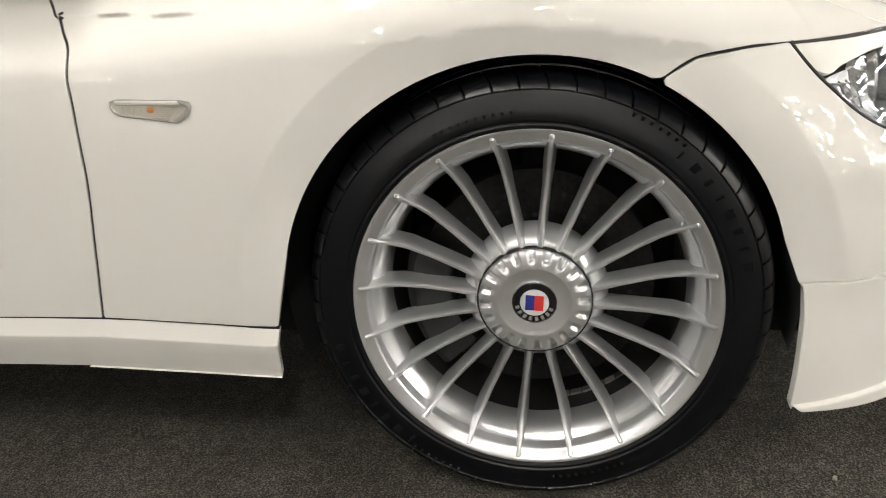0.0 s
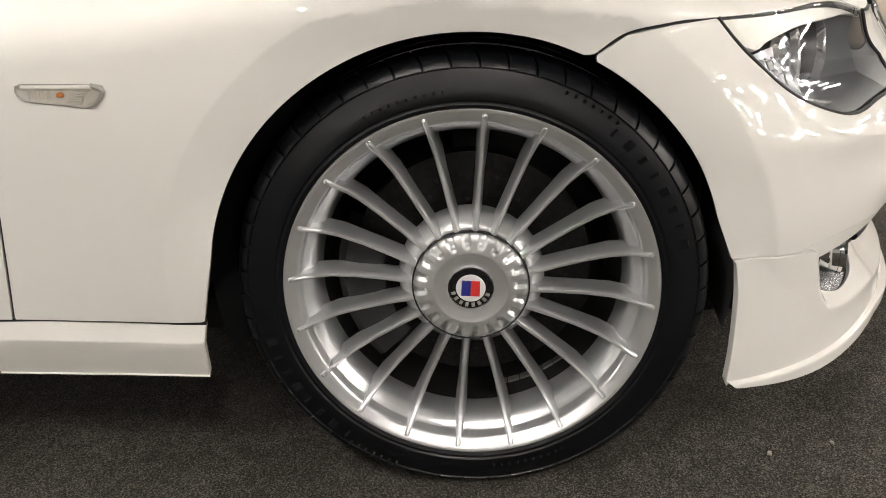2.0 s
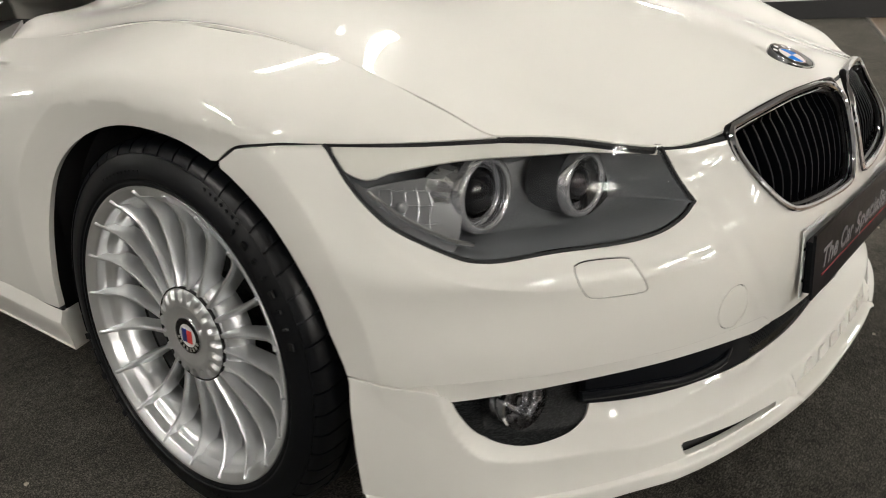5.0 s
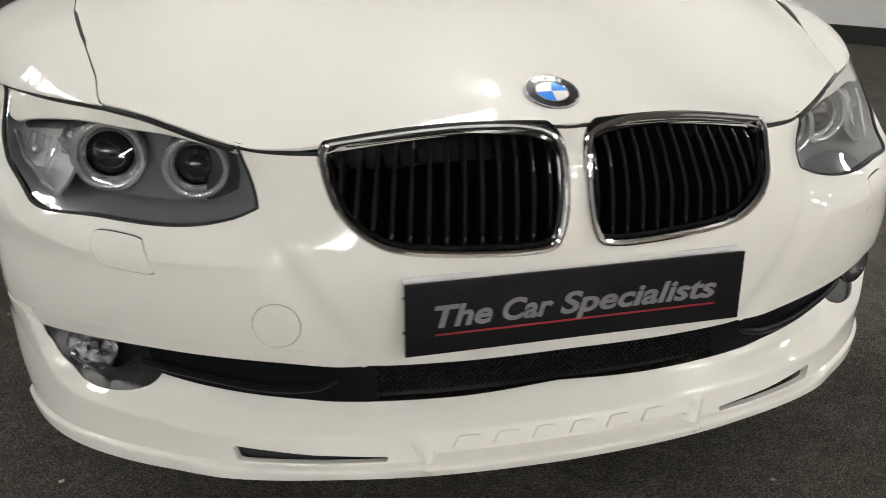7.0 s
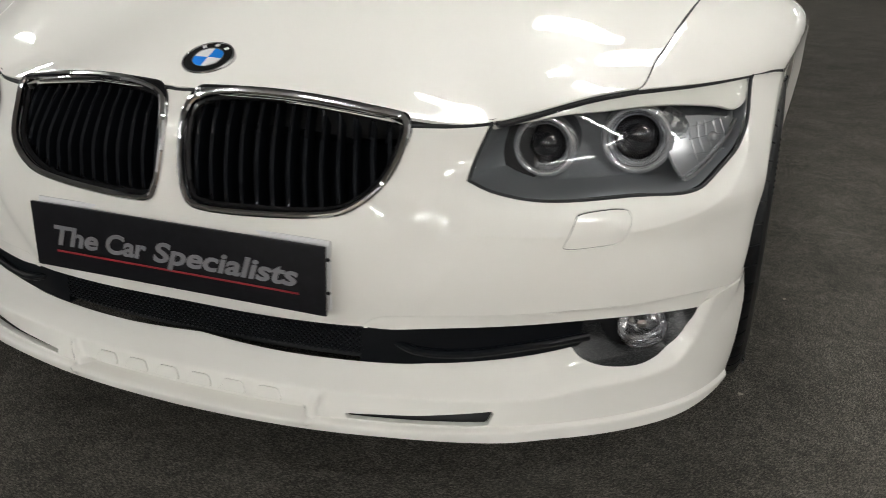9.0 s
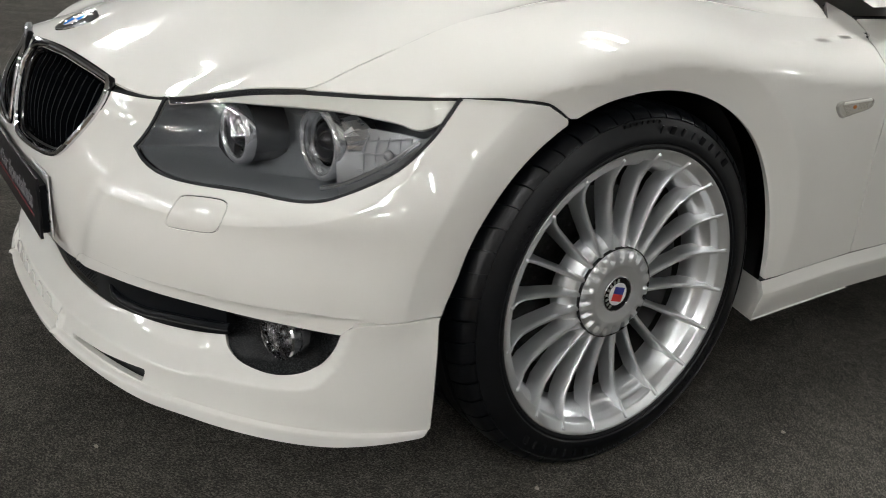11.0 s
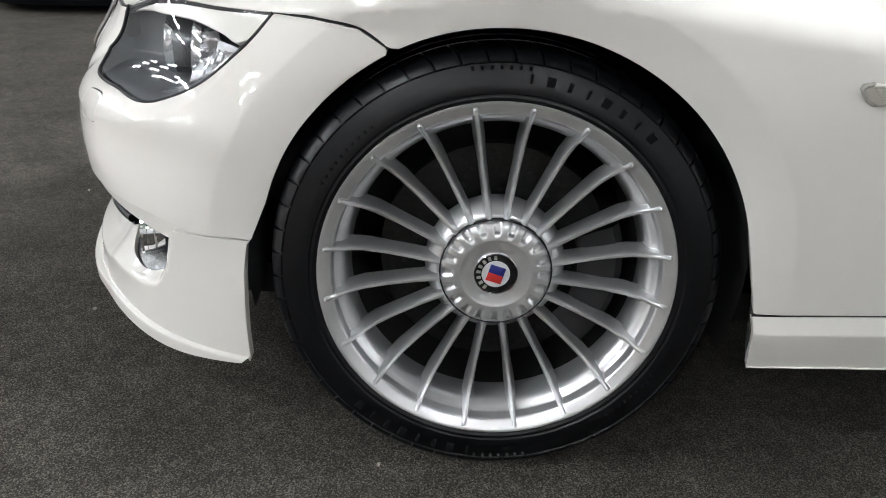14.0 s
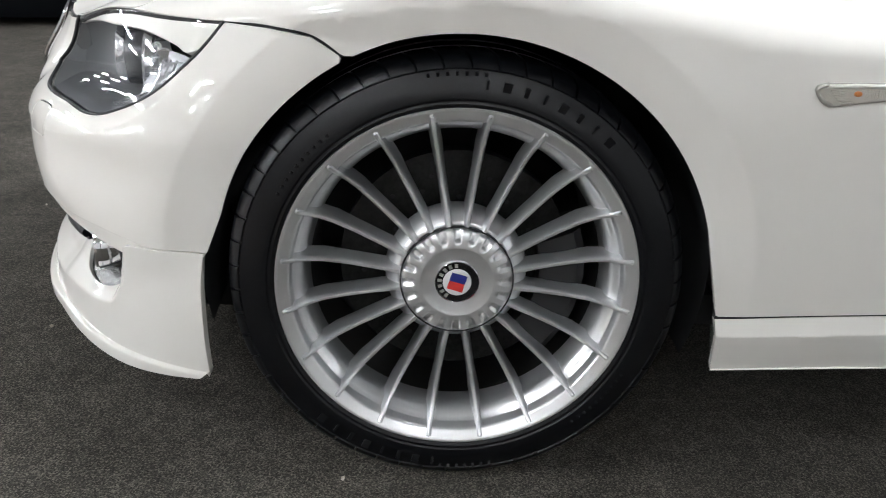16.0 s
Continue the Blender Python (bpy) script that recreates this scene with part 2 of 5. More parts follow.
plate_black = noise_look(mat("plate_black", (0.006, 0.006, 0.008), 0.4, spec=0.22), 60, (0.0045, 0.0045, 0.0062), (0.0075, 0.0075, 0.0098), (0.3, 0.45))
lid_white = mat("lamp_lid_white", (0.72, 0.71, 0.66), 0.35)
amber = mat("signal_bulb", (0.45, 0.45, 0.46), 0.2, 0.6)
signal_satin = mat("signal_satin", (0.55, 0.56, 0.58), 0.22, 0.7)


def thin_glass(name, tint):
    """A clear cover: mostly straight through, with a glossy skin by Fresnel."""
    m = bpy.data.materials.new(name)
    m.use_nodes = True
    nt = m.node_tree
    nt.nodes.clear()
    out = nt.nodes.new("ShaderNodeOutputMaterial")
    tr, gl, mx, fr = (nt.nodes.new(k) for k in ("ShaderNodeBsdfTransparent", "ShaderNodeBsdfGlossy", "ShaderNodeMixShader", "ShaderNodeFresnel"))
    tr.inputs[0].default_value = (*tint, 1)
    gl.inputs["Roughness"].default_value = 0.02
    fr.inputs["IOR"].default_value = 1.5
    nt.links.new(fr.outputs[0], mx.inputs[0])
    nt.links.new(tr.outputs[0], mx.inputs[1])
    nt.links.new(gl.outputs[0], mx.inputs[2])
    nt.links.new(mx.outputs[0], out.inputs[0])
    return m


clear = thin_glass("lamp_cover", (0.93, 0.93, 0.93))
milky = mat("light_tube", (0.80, 0.80, 0.82), 0.08, 0.75, coat=1.0)
reflector = mat("lamp_reflector", (0.85, 0.86, 0.88), 0.12, 0.9)
fog_reflector = mat("fog_reflector", (0.90, 0.90, 0.92), 0.14, 1.0)


# ---- mesh tools ----
def mesh_of(name, verts, faces, material, smooth=True, normals=None):
    me = bpy.data.meshes.new(name)
    me.from_pydata([tuple(float(c) for c in v) for v in verts], [], [tuple(int(i) for i in f) for f in faces])
    me.materials.append(material)
    if smooth:
        me.polygons.foreach_set("use_smooth", [True] * len(me.polygons))
    if normals is not None:
        me.normals_split_custom_set_from_vertices([tuple(float(c) for c in n) for n in normals])
    return me


def hang(name, me, parent, label=""):
    ob = new(name, me)
    if parent is not None:
        ob.parent = parent
    if label:
        tagged(ob, label)
    return ob


def part(name, bm, material, parent, label="", smooth=True, angle=35):
    """Links a bmesh as one mesh object under a thing or a part."""
    me = bpy.data.meshes.new(name)
    bmesh.ops.recalc_face_normals(bm, faces=bm.faces)
    for f in bm.faces:
        f.smooth = smooth
    for e in bm.edges:
        e.smooth = not (len(e.link_faces) == 2 and e.calc_face_angle(0) > radians(angle))
    bm.to_mesh(me)
    bm.free()
    me.materials.append(material)
    return hang(name, me, parent, label)


def resample(pts, step, closed=True):
    p = np.asarray(pts, float)
    if closed:
        p = np.vstack([p, p[:1]])
    d = np.concatenate([[0], np.cumsum(np.linalg.norm(np.diff(p, axis=0), axis=1))])
    n = max(3, int(round(d[-1] / step)))
    s = np.linspace(0, d[-1], n + 1)
    q = np.stack([np.interp(s, d, p[:, i]) for i in range(p.shape[1])], 1)
    return q[:-1] if closed else q


def curve(pts, n=10, closed=False):
    """Catmull-Rom through the points."""
    p = np.asarray(pts, float)
    m = len(p)
    out = []
    for i in range(m if closed else m - 1):
        a, b, c, d = (p[(i + k) % m] if closed else p[min(max(i + k, 0), m - 1)] for k in (-1, 0, 1, 2))
        for t in np.linspace(0, 1, n, endpoint=False):
            out.append(0.5 * (2 * b + (c - a) * t + (2 * a - 5 * b + 4 * c - d) * t * t + (3 * b - a - 3 * c + d) * t ** 3))
    if not closed:
        out.append(p[-1])
    return np.array(out)


def inside(pts, poly):
    x, y = pts[:, 0], pts[:, 1]
    r = np.zeros(len(pts), bool)
    a = np.asarray(poly)
    b = np.roll(a, -1, 0)
    for (x0, y0), (x1, y1) in zip(a, b):
        if y0 == y1:
            continue
        c = (y0 > y) != (y1 > y)
        r ^= c & (x < (x1 - x0) * (y - y0) / (y1 - y0) + x0)
    return r


def shrunk(loop, d):
    """The closed loop moved inwards by d."""
    p = np.asarray(loop, float)
    area = np.sum(p[:, 0] * np.roll(p[:, 1], -1) - np.roll(p[:, 0], -1) * p[:, 1])
    t = np.roll(p, -1, 0) - np.roll(p, 1, 0)
    t /= np.linalg.norm(t, axis=1)[:, None] + 1e-12
    n = np.stack([-t[:, 1], t[:, 0]], 1) * (1 if area > 0 else -1)
    return p + n * d


def skin_normals(fn, P):
    h = 1e-3
    a = fn(P[:, 0] + h, P[:, 1]) - fn(P[:, 0] - h, P[:, 1])
    b = fn(P[:, 0], P[:, 1] + h) - fn(P[:, 0], P[:, 1] - h)
    n = np.cross(a, b)
    return n / (np.linalg.norm(n, axis=1)[:, None] + 1e-12)


from mathutils.geometry import delaunay_2d_cdt


def panel(name, outer, holes, material, parent, label="", fn=body, step=0.014, edge=0.006, flange=0.012, gap=0.0017, sink=0.0, extra=None):
    """A sheet on the skin: cut along closed outlines in the chart, with a rounded edge turned inwards."""
    loops = [shrunk(resample(outer, edge), gap)] + [shrunk(resample(h, edge), -gap) for h in holes]
    lo, hi = loops[0].min(0), loops[0].max(0)
    gx, gy = np.meshgrid(np.arange(lo[0] + step / 2, hi[0], step), np.arange(lo[1] + step / 2, hi[1], step))
    G = np.stack([gx.ravel(), gy.ravel()], 1)
    keep = inside(G, loops[0])
    for h in loops[1:]:
        keep &= ~inside(G, h)
    G = G[keep]
    B = np.vstack(loops)
    far = np.ones(len(G), bool)
    for k in range(0, len(G), 2000):
        g = G[k:k + 2000]
        far[k:k + 2000] = np.min(np.linalg.norm(g[:, None] - B[None], axis=2), axis=1) > step * 0.5
    G = G[far]
    if extra is not None:
        X = np.asarray(extra, float)
        ok = inside(X, loops[0])
        for h in loops[1:]:
            ok &= ~inside(X, h)
        X = X[ok]
        X = X[np.min(np.linalg.norm(X[:, None] - B[None], axis=2), axis=1) > 0.003]
        far = np.ones(len(G), bool)
        for k in range(0, len(G), 2000):
            far[k:k + 2000] = np.min(np.linalg.norm(G[k:k + 2000][:, None] - X[None], axis=2), axis=1) > 0.006
        G = np.vstack([G[far], X])
    verts = [Vector(p) for p in np.vstack([B, G])]
    edges, o = [], 0
    for L in loops:
        edges += [(o + i, o + (i + 1) % len(L)) for i in range(len(L))]
        o += len(L)
    v2, _, f2, ov, _, _ = delaunay_2d_cdt(verts, edges, [], 0, 1e-7)
    V = np.array([tuple(v) for v in v2])
    F = np.array([tuple(f) for f in f2])
    C = V[F].mean(1)
    ok = inside(C, loops[0])
    for h in loops[1:]:
        ok &= ~inside(C, h)
    F = F[ok]
    P = fn(V[:, 0], V[:, 1])
    N = skin_normals(fn, V)
    # outward side
    flip = np.sign(np.sum(N * (P - np.array([0, 0.9, 0.35])), axis=1).sum())
    N = N * flip
    tri = P[F]
    fn_ = np.cross(tri[:, 1] - tri[:, 0], tri[:, 2] - tri[:, 0])
    bad = np.sum(fn_ * N[F].mean(1), axis=1) < 0
    F[bad] = F[bad][:, ::-1]
    P = P - N * sink
    verts3, norms, faces = list(P), list(N), [tuple(f) for f in F]
    for L, is_hole in zip(loops, [False] + [True] * (len(loops) - 1)):
        p, n = fn(L[:, 0], L[:, 1]), skin_normals(fn, L) * flip
        p = p - n * sink
        t = np.roll(p, -1, 0) - np.roll(p, 1, 0)
        t /= np.linalg.norm(t, axis=1)[:, None] + 1e-12
        area = np.sum(L[:, 0] * np.roll(L[:, 1], -1) - np.roll(L[:, 0], -1) * L[:, 1])
        out = np.cross(t, n) * (1 if area > 0 else -1) * flip * (-1 if is_hole else 1)
        rings = [(p, n), (p + out * 0.0008 - n * 0.0004, 0.6 * n + 0.8 * out), (p + out * 0.0010 - n * 0.0015, out), (p + out * 0.0010 - n * flange, out)]
        base = len(verts3)
        m = len(L)
        for q, k in rings:
            verts3 += list(q)
            norms += list(k / (np.linalg.norm(k, axis=1)[:, None] + 1e-12))
        for r in range(3):
            for i in range(m):
                j = (i + 1) % m
                a, b, c, d = base + r * m + i, base + r * m + j, base + (r + 1) * m + j, base + (r + 1) * m + i
                faces.append((a, d, c, b) if (area > 0) == (flip > 0) and not is_hole or ((area > 0) != (flip > 0)) and is_hole else (a, b, c, d))
    me = mesh_of(name, verts3, faces, material, True, norms)
    return hang(name, me, parent, label)


def mirror(pts):
    p = np.asarray(pts, float).copy()
    p[:, 0] *= -1
    return p


def both(right_half):
    """A closed outline over the centre line from its half, listed from the centre line out and back to it."""
    h = np.asarray(right_half, float)
    return np.vstack([h, mirror(h)[::-1]])


def lathe(profile, n=96, axis="X"):
    """Turns a profile of (along the axis, radius) round the X axis."""
    bm = bmesh.new()
    rings = []
    for i in range(n):
        a = 2 * math.pi * i / n
        rings.append([bm.verts.new((x, r * math.sin(a), r * math.cos(a))) for x, r in profile])
    for i in range(n):
        p, q = rings[i], rings[(i + 1) % n]
        for k in range(len(profile) - 1):
            if profile[k][1] < 1e-6 and profile[k + 1][1] < 1e-6:
                continue
            try:
                bm.faces.new((p[k], p[k + 1], q[k + 1], q[k]))
            except ValueError:
                pass
    bmesh.ops.remove_doubles(bm, verts=bm.verts, dist=1e-6)
    return bm


def box(bm, sx, sy, sz, at=(0, 0, 0), m=None, bevel=0.0):
    r = bmesh.ops.create_cube(bm, size=1, matrix=(m or Matrix.Translation(at)) @ Matrix.Diagonal((sx, sy, sz, 1)))
    if bevel:
        es = list({e for v in r["verts"] for e in v.link_edges})
        bmesh.ops.bevel(bm, geom=es, offset=bevel, segments=2, profile=0.7, affect="EDGES")
    return bm


def tube(path, radius, sides=8, closed=False, squash=1.0):
    """A round bar along 3D points."""
    p = [Vector(q) for q in path]
    n = len(p)
    bm = bmesh.new()
    rings = []
    up = None
    for i in range(n):
        t = (p[(i + 1) % n] - p[(i - 1) % n]) if closed else (p[min(i + 1, n - 1)] - p[max(i - 1, 0)])
        t.normalize()
        if up is None:
            up = t.orthogonal().normalized()
        up = (up - t * up.dot(t)).normalized()
        s = t.cross(up)
        rings.append([bm.verts.new(p[i] + (up * math.cos(2 * math.pi * k / sides) + s * math.sin(2 * math.pi * k / sides) * squash) * radius) for k in range(sides)])
    for i in range(n if closed else n - 1):
        a, b = rings[i], rings[(i + 1) % n]
        best = 0
        if closed and i == n - 1:
            best = min(range(sides), key=lambda o: sum((a[k].co - b[(k + o) % sides].co).length for k in range(sides)))
        for k in range(sides):
            bm.faces.new((a[k], a[(k + 1) % sides], b[(k + 1 + best) % sides], b[(k + best) % sides]))
    if not closed:
        bm.faces.new(rings[0])
        bm.faces.new(rings[-1][::-1])
    return bm


def thing(name, at, label, category, group="", kind=""):
    ob = new(name)
    ob.location = at
    return tagged(ob, label, category, group, kind)


# ---- the hall ----
carpet = mat("carpet", (0.05, 0.05, 0.05), 0.95, spec=0.1)


def carpet_look(m):
    """Dark looped pile with paler flecks, two sizes of tuft and faint traffic marks."""
    b = m.node_tree.nodes["Principled BSDF"]
    co = node(m, "ShaderNodeTexCoord")
    fine = node(m, "ShaderNodeTexNoise", Scale=290.0, Detail=3.0, Roughness=0.72)
    tuft = node(m, "ShaderNodeTexVoronoi", Scale=430.0)
    big = node(m, "ShaderNodeTexNoise", Scale=5.0, Detail=5.0)
    patch = node(m, "ShaderNodeTexNoise", Scale=34.0, Detail=4.0)
    for n in (fine, tuft, big, patch):
        wire(m, co, "Object", n, "Vector")
    ad = node(m, "ShaderNodeMath")
    ad.operation = "MULTIPLY_ADD"
    ad.inputs[1].default_value = 0.24
    wire(m, patch, "Fac", ad, 0)
    wire(m, fine, "Fac", ad, 2)
    sep = node(m, "ShaderNodeSeparateColor")
    wire(m, tuft, "Color", sep, "Color")
    ad2 = node(m, "ShaderNodeMath")
    ad2.operation = "MULTIPLY_ADD"
    ad2.inputs[1].default_value = 0.30
    wire(m, sep, "Red", ad2, 0)
    wire(m, ad, "Value", ad2, 2)
    r = node(m, "ShaderNodeValToRGB")
    e = r.color_ramp.elements
    e[0].position, e[1].position = 0.49, 1.04
    e[0].color, e[1].color = (0.020, 0.0188, 0.0170, 1), (0.205, 0.188, 0.158, 1)
    k = e.new(0.775)
    k.color = (0.062, 0.0578, 0.0508, 1)
    wire(m, ad2, "Value", r, "Fac")
    mr = node(m, "ShaderNodeMapRange")
    mr.inputs["From Min"].default_value, mr.inputs["From Max"].default_value = 0.3, 0.7
    mr.inputs["To Min"].default_value, mr.inputs["To Max"].default_value = 0.78, 1.2
    wire(m, big, "Fac", mr, "Value")
    mx = m.node_tree.nodes.new("ShaderNodeMix")
    mx.data_type, mx.blend_type = "RGBA", "MULTIPLY"
    mx.inputs[0].default_value = 1.0
    wire(m, r, "Color", mx, 6)
    wire(m, mr, "Result", mx, 7)
    m.node_tree.links.new(mx.outputs[2], b.inputs["Base Color"])
    bp = node(m, "ShaderNodeBump", Strength=0.7, Distance=0.003)
    wire(m, ad2, "Value", bp, "Height")
    wire(m, bp, "Normal", b, "Normal")


carpet_look(carpet)
wood_floor = mat("laminate", (0.35, 0.25, 0.16), 0.35)
wall_paint = noise_look(mat("wall_paint", (0.78, 0.78, 0.77), 0.7), 40, (0.76, 0.76, 0.755), (0.80, 0.80, 0.79), (0.6, 0.75), 0.05, second=(1.2, 0.94, 1.02))
skirting_black = noise_look(mat("skirting_black", (0.02, 0.02, 0.02), 0.5), 80, (0.015, 0.015, 0.016), (0.024, 0.024, 0.026), (0.4, 0.6))
ceiling_white = noise_look(mat("ceiling_grey", (0.25, 0.25, 0.25), 0.8), 30, (0.23, 0.23, 0.228), (0.27, 0.27, 0.266), second=(1.0, 0.96, 1.02))


def slab(name, corners, z0, z1, material, label, category):
    bm = bmesh.new()
    lo = [bm.verts.new((x, y, z0)) for x, y in corners]
    hi = [bm.verts.new((x, y, z1)) for x, y in corners]
    bm.faces.new(lo[::-1])
    bm.faces.new(hi)
    for i in range(len(corners)):
        j = (i + 1) % len(corners)
        bm.faces.new((lo[i], lo[j], hi[j], hi[i]))
    ob = part(name, bm, material, None)
    return tagged(ob, label, category, kind="structure")


X0, X1, Y0, Y1 = -12.0, 11.4, -12.0, 14.0
# edge of the carpet: y = EDGE_A + EDGE_B * x
EDGE_A, EDGE_B = -1.42, 0.333
TURN_X = -0.35
slab("floor_carpet", [(X0, Y0), (TURN_X, Y0), (TURN_X, EDGE_A + EDGE_B * TURN_X), (X1, EDGE_A + EDGE_B * X1), (X1, Y1), (X0, Y1)], -0.05, 0.0, carpet, "dark grey speckled carpet laid over the hall floor", "floor")


def wood_look(m):
    b = m.node_tree.nodes["Principled BSDF"]
    co = node(m, "ShaderNodeTexCoord")
    mp = node(m, "ShaderNodeMapping")
    mp.inputs["Scale"].default_value = (2.0, 26.0, 1.0)
    mp.inputs["Rotation"].default_value = (0, 0, -math.atan(EDGE_B))
    wire(m, co, "Object", mp, "Vector")
    n = node(m, "ShaderNodeTexNoise", Scale=2.2, Detail=8.0, Roughness=0.6)
    wire(m, mp, "Vector", n, "Vector")
    oi = node(m, "ShaderNodeObjectInfo")
    ad = node(m, "ShaderNodeMath")
    ad.operation = "MULTIPLY_ADD"
    ad.inputs[1].default_value = 0.35
    wire(m, oi, "Random", ad, 0)
    wire(m, n, "Fac", ad, 2)
    r = node(m, "ShaderNodeValToRGB")
    r.color_ramp.elements[0].position, r.color_ramp.elements[1].position = 0.35, 1.0
    r.color_ramp.elements[0].color, r.color_ramp.elements[1].color = (0.115, 0.082, 0.053, 1), (0.225, 0.165, 0.112, 1)
    wire(m, ad, "Value", r, "Fac")
    wire(m, r, "Color", b, "Base Color")
    bp = node(m, "ShaderNodeBump", Strength=0.15, Distance=0.001)
    wire(m, n, "Fac", bp, "Height")
    wire(m, bp, "Normal", b, "Normal")


wood_look(wood_floor)
slab("floor_wood", [(TURN_X, Y0), (X1, Y0), (X1, EDGE_A + EDGE_B * X1 - 0.02), (TURN_X, EDGE_A + EDGE_B * TURN_X - 0.02)], -0.05, -0.006, wood_floor, "brown wood laminate floor beside the carpet", "floor")


def along_edge(name, off, width, z0, z1, material, label):
    c = []
    for x, o in ((TURN_X, off), (X1, off), (X1, off + width), (TURN_X, off + width)):
        c.append((x, EDGE_A + EDGE_B * x + o))
    return slab(name, c, z0, z1, material, label, "trim")


strip_metal = mat("edge_strip", (0.45, 0.45, 0.45), 0.35, 0.8)
along_edge("trim_carpet_edge", -0.02, 0.012, -0.006, 0.004, strip_metal, "thin pale metal strip along the edge of the carpet")
along_edge("trim_floor_joint", -0.55, 0.02, -0.03, 0.0, noise_look(mat("joint_brown", (0.06, 0.04, 0.03), 0.6), 50, (0.04, 0.028, 0.02), (0.08, 0.055, 0.04)), "dark brown joint strip across the wood floor")

EAST_0, EAST_1 = 6.9 - 0.36 * Y0, 6.9 - 0.36 * Y1
slab("wall_east", [(EAST_0, Y0), (EAST_0 + 0.15, Y0), (EAST_1 + 0.15, Y1), (EAST_1, Y1)], 0.0, CEILING_Z, wall_paint, "plain pale grey painted wall of the hall", "wall")
# Unseen closing walls, kept mid-grey so that less light bounces under the car.
hall_grey = noise_look(mat("unseen_wall_grey", (0.3, 0.3, 0.3), 0.7), 40, (0.28, 0.28, 0.28), (0.32, 0.32, 0.318), (0.6, 0.75), 0.05, second=(1.2, 0.94, 1.02))
slab("wall_west", [(X0 - 0.15, Y0), (X0, Y0), (X0, Y1), (X0 - 0.15, Y1)], 0.0, CEILING_Z, hall_grey, "plain mid-grey wall closing an unseen side of the hall", "wall")
slab("wall_north", [(X0, Y1), (X1, Y1), (X1, Y1 + 0.15), (X0, Y1 + 0.15)], 0.0, CEILING_Z, hall_grey, "plain mid-grey wall closing an unseen side of the hall", "wall")
slab("wall_south", [(X0, Y0 - 0.15), (X1, Y0 - 0.15), (X1, Y0), (X0, Y0)], -0.05, CEILING_Z, hall_grey, "plain mid-grey wall closing an unseen side of the hall", "wall")
slab("baseboard", [(EAST_0 - 0.03, Y0), (EAST_0 - 0.001, Y0), (EAST_1 - 0.001, Y1), (EAST_1 - 0.03, Y1)], 0.002, 0.155, skirting_black, "tall matt black skirting board along the wall", "baseboard")
slab("ceiling", [(X0, Y0), (X1, Y0), (X1, Y1), (X0, Y1)], CEILING_Z, CEILING_Z + 0.1, ceiling_white, "plain grey hall ceiling with lamps", "ceiling")

glow = bpy.data.materials.new("lamp_glow")
glow.use_nodes = True
gn = glow.node_tree
gn.nodes.clear()
em = gn.nodes.new("ShaderNodeEmission")
em.inputs[0].default_value = (1.0, 0.955, 0.89, 1)
em.inputs[1].default_value = LAMP_GLOW
gn.links.new(em.outputs[0], gn.nodes.new("ShaderNodeOutputMaterial").inputs[0])
lamp = thing("ceiling_light", (0, 0, CEILING_Z), "slim white batten lamp on the unseen ceiling, lit, placed to suit the light", "ceiling light", "ceiling lights")
bm = bmesh.new()
box(bm, 0.86, 0.075, 0.03, (0, 0, -0.016), bevel=0.004)
part("frame", bm, ceiling_white, lamp)
bm = bmesh.new()
box(bm, 0.80, 0.09, 0.08, (0, 0, -0.072), bevel=0.02)
part("diffuser", bm, glow, lamp)
lamp.location = (0.3, 1.1, CEILING_Z)
# Places tuned for shading; (2.7, -2.1) is added to lift the carpet in front.
NEAR = [(-2.9, 1.0), (0.75, 0.80), (-3.6, -0.5), (2.7, -2.1)]
# Unseen lamps, most of them added to brighten nose and flanks at low angles.
FAR = [(-3.2, -6.3), (2.6, -6.3), (5.4, 1.2), (5.8, -1.4)] + [(x, y) for y in (-10.8, -9.3) for x in (-6.8, -4.6, -2.4, -0.2, 2.0, 4.2)] + [(x, -7.8) for x in (-6.8, -4.6, -2.4, -0.2, 2.0, 4.2)] + [(x, y) for x in (-10.0, -8.0) for y in (-2.5, 0.0, 2.5, 5.0)] + [(4.7 - 0.2 * y, y) for y in (-3.0, 7.4)] + [(-1.5, 8.5), (-5.0, 9.5), (1.0, 11.5)]
for x, y in NEAR + FAR:
    copy_thing(lamp, pose(x, y, CEILING_Z))

# ---- the car ----
car = thing("car", (0, 0, 0), "glossy white two-door sports coupe parked on dark carpet", "car")


def Q(*pairs):
    return [tuple(p) for p in pairs]


def zref(U):
    return float((U_W(abs(U)) @ REFS)[0])


def sided(s):
    return (lambda q: np.asarray(q, float)) if s > 0 else mirror


def at_skin(U, v, out=0.0):
    """Point and outward normal on the skin."""
    P = np.array([[U, v]])
    p, n = body(P[:, 0], P[:, 1])[0], skin_normals(body, P)[0]
    if n @ (p - np.array([0, 0.9, 0.35])) < 0:
        n = -n
    return Vector(p + n * out), Vector(n)


# outlines in the chart
HL_BOTTOM = curve(Q((.510, -.102), (.55, -.117), (.62, -.127), (.75, -.131), (.845, -.138), (.90, -.128), (.97, -.096), (1.025, -.047), (1.063, .001)), 8)
HL_TOP = curve(Q((1.063, .001), (.94, .004), (.82, .009), (.683, .0005), (.60, -.0100), (.556, -.025)), 8)
HL_INNER = curve(Q((.556, -.025), (.535, -.06), (.510, -.102)), 8)
HEADLAMP = np.vstack([HL_BOTTOM[:-1], HL_TOP[:-1], HL_INNER[:-1]])
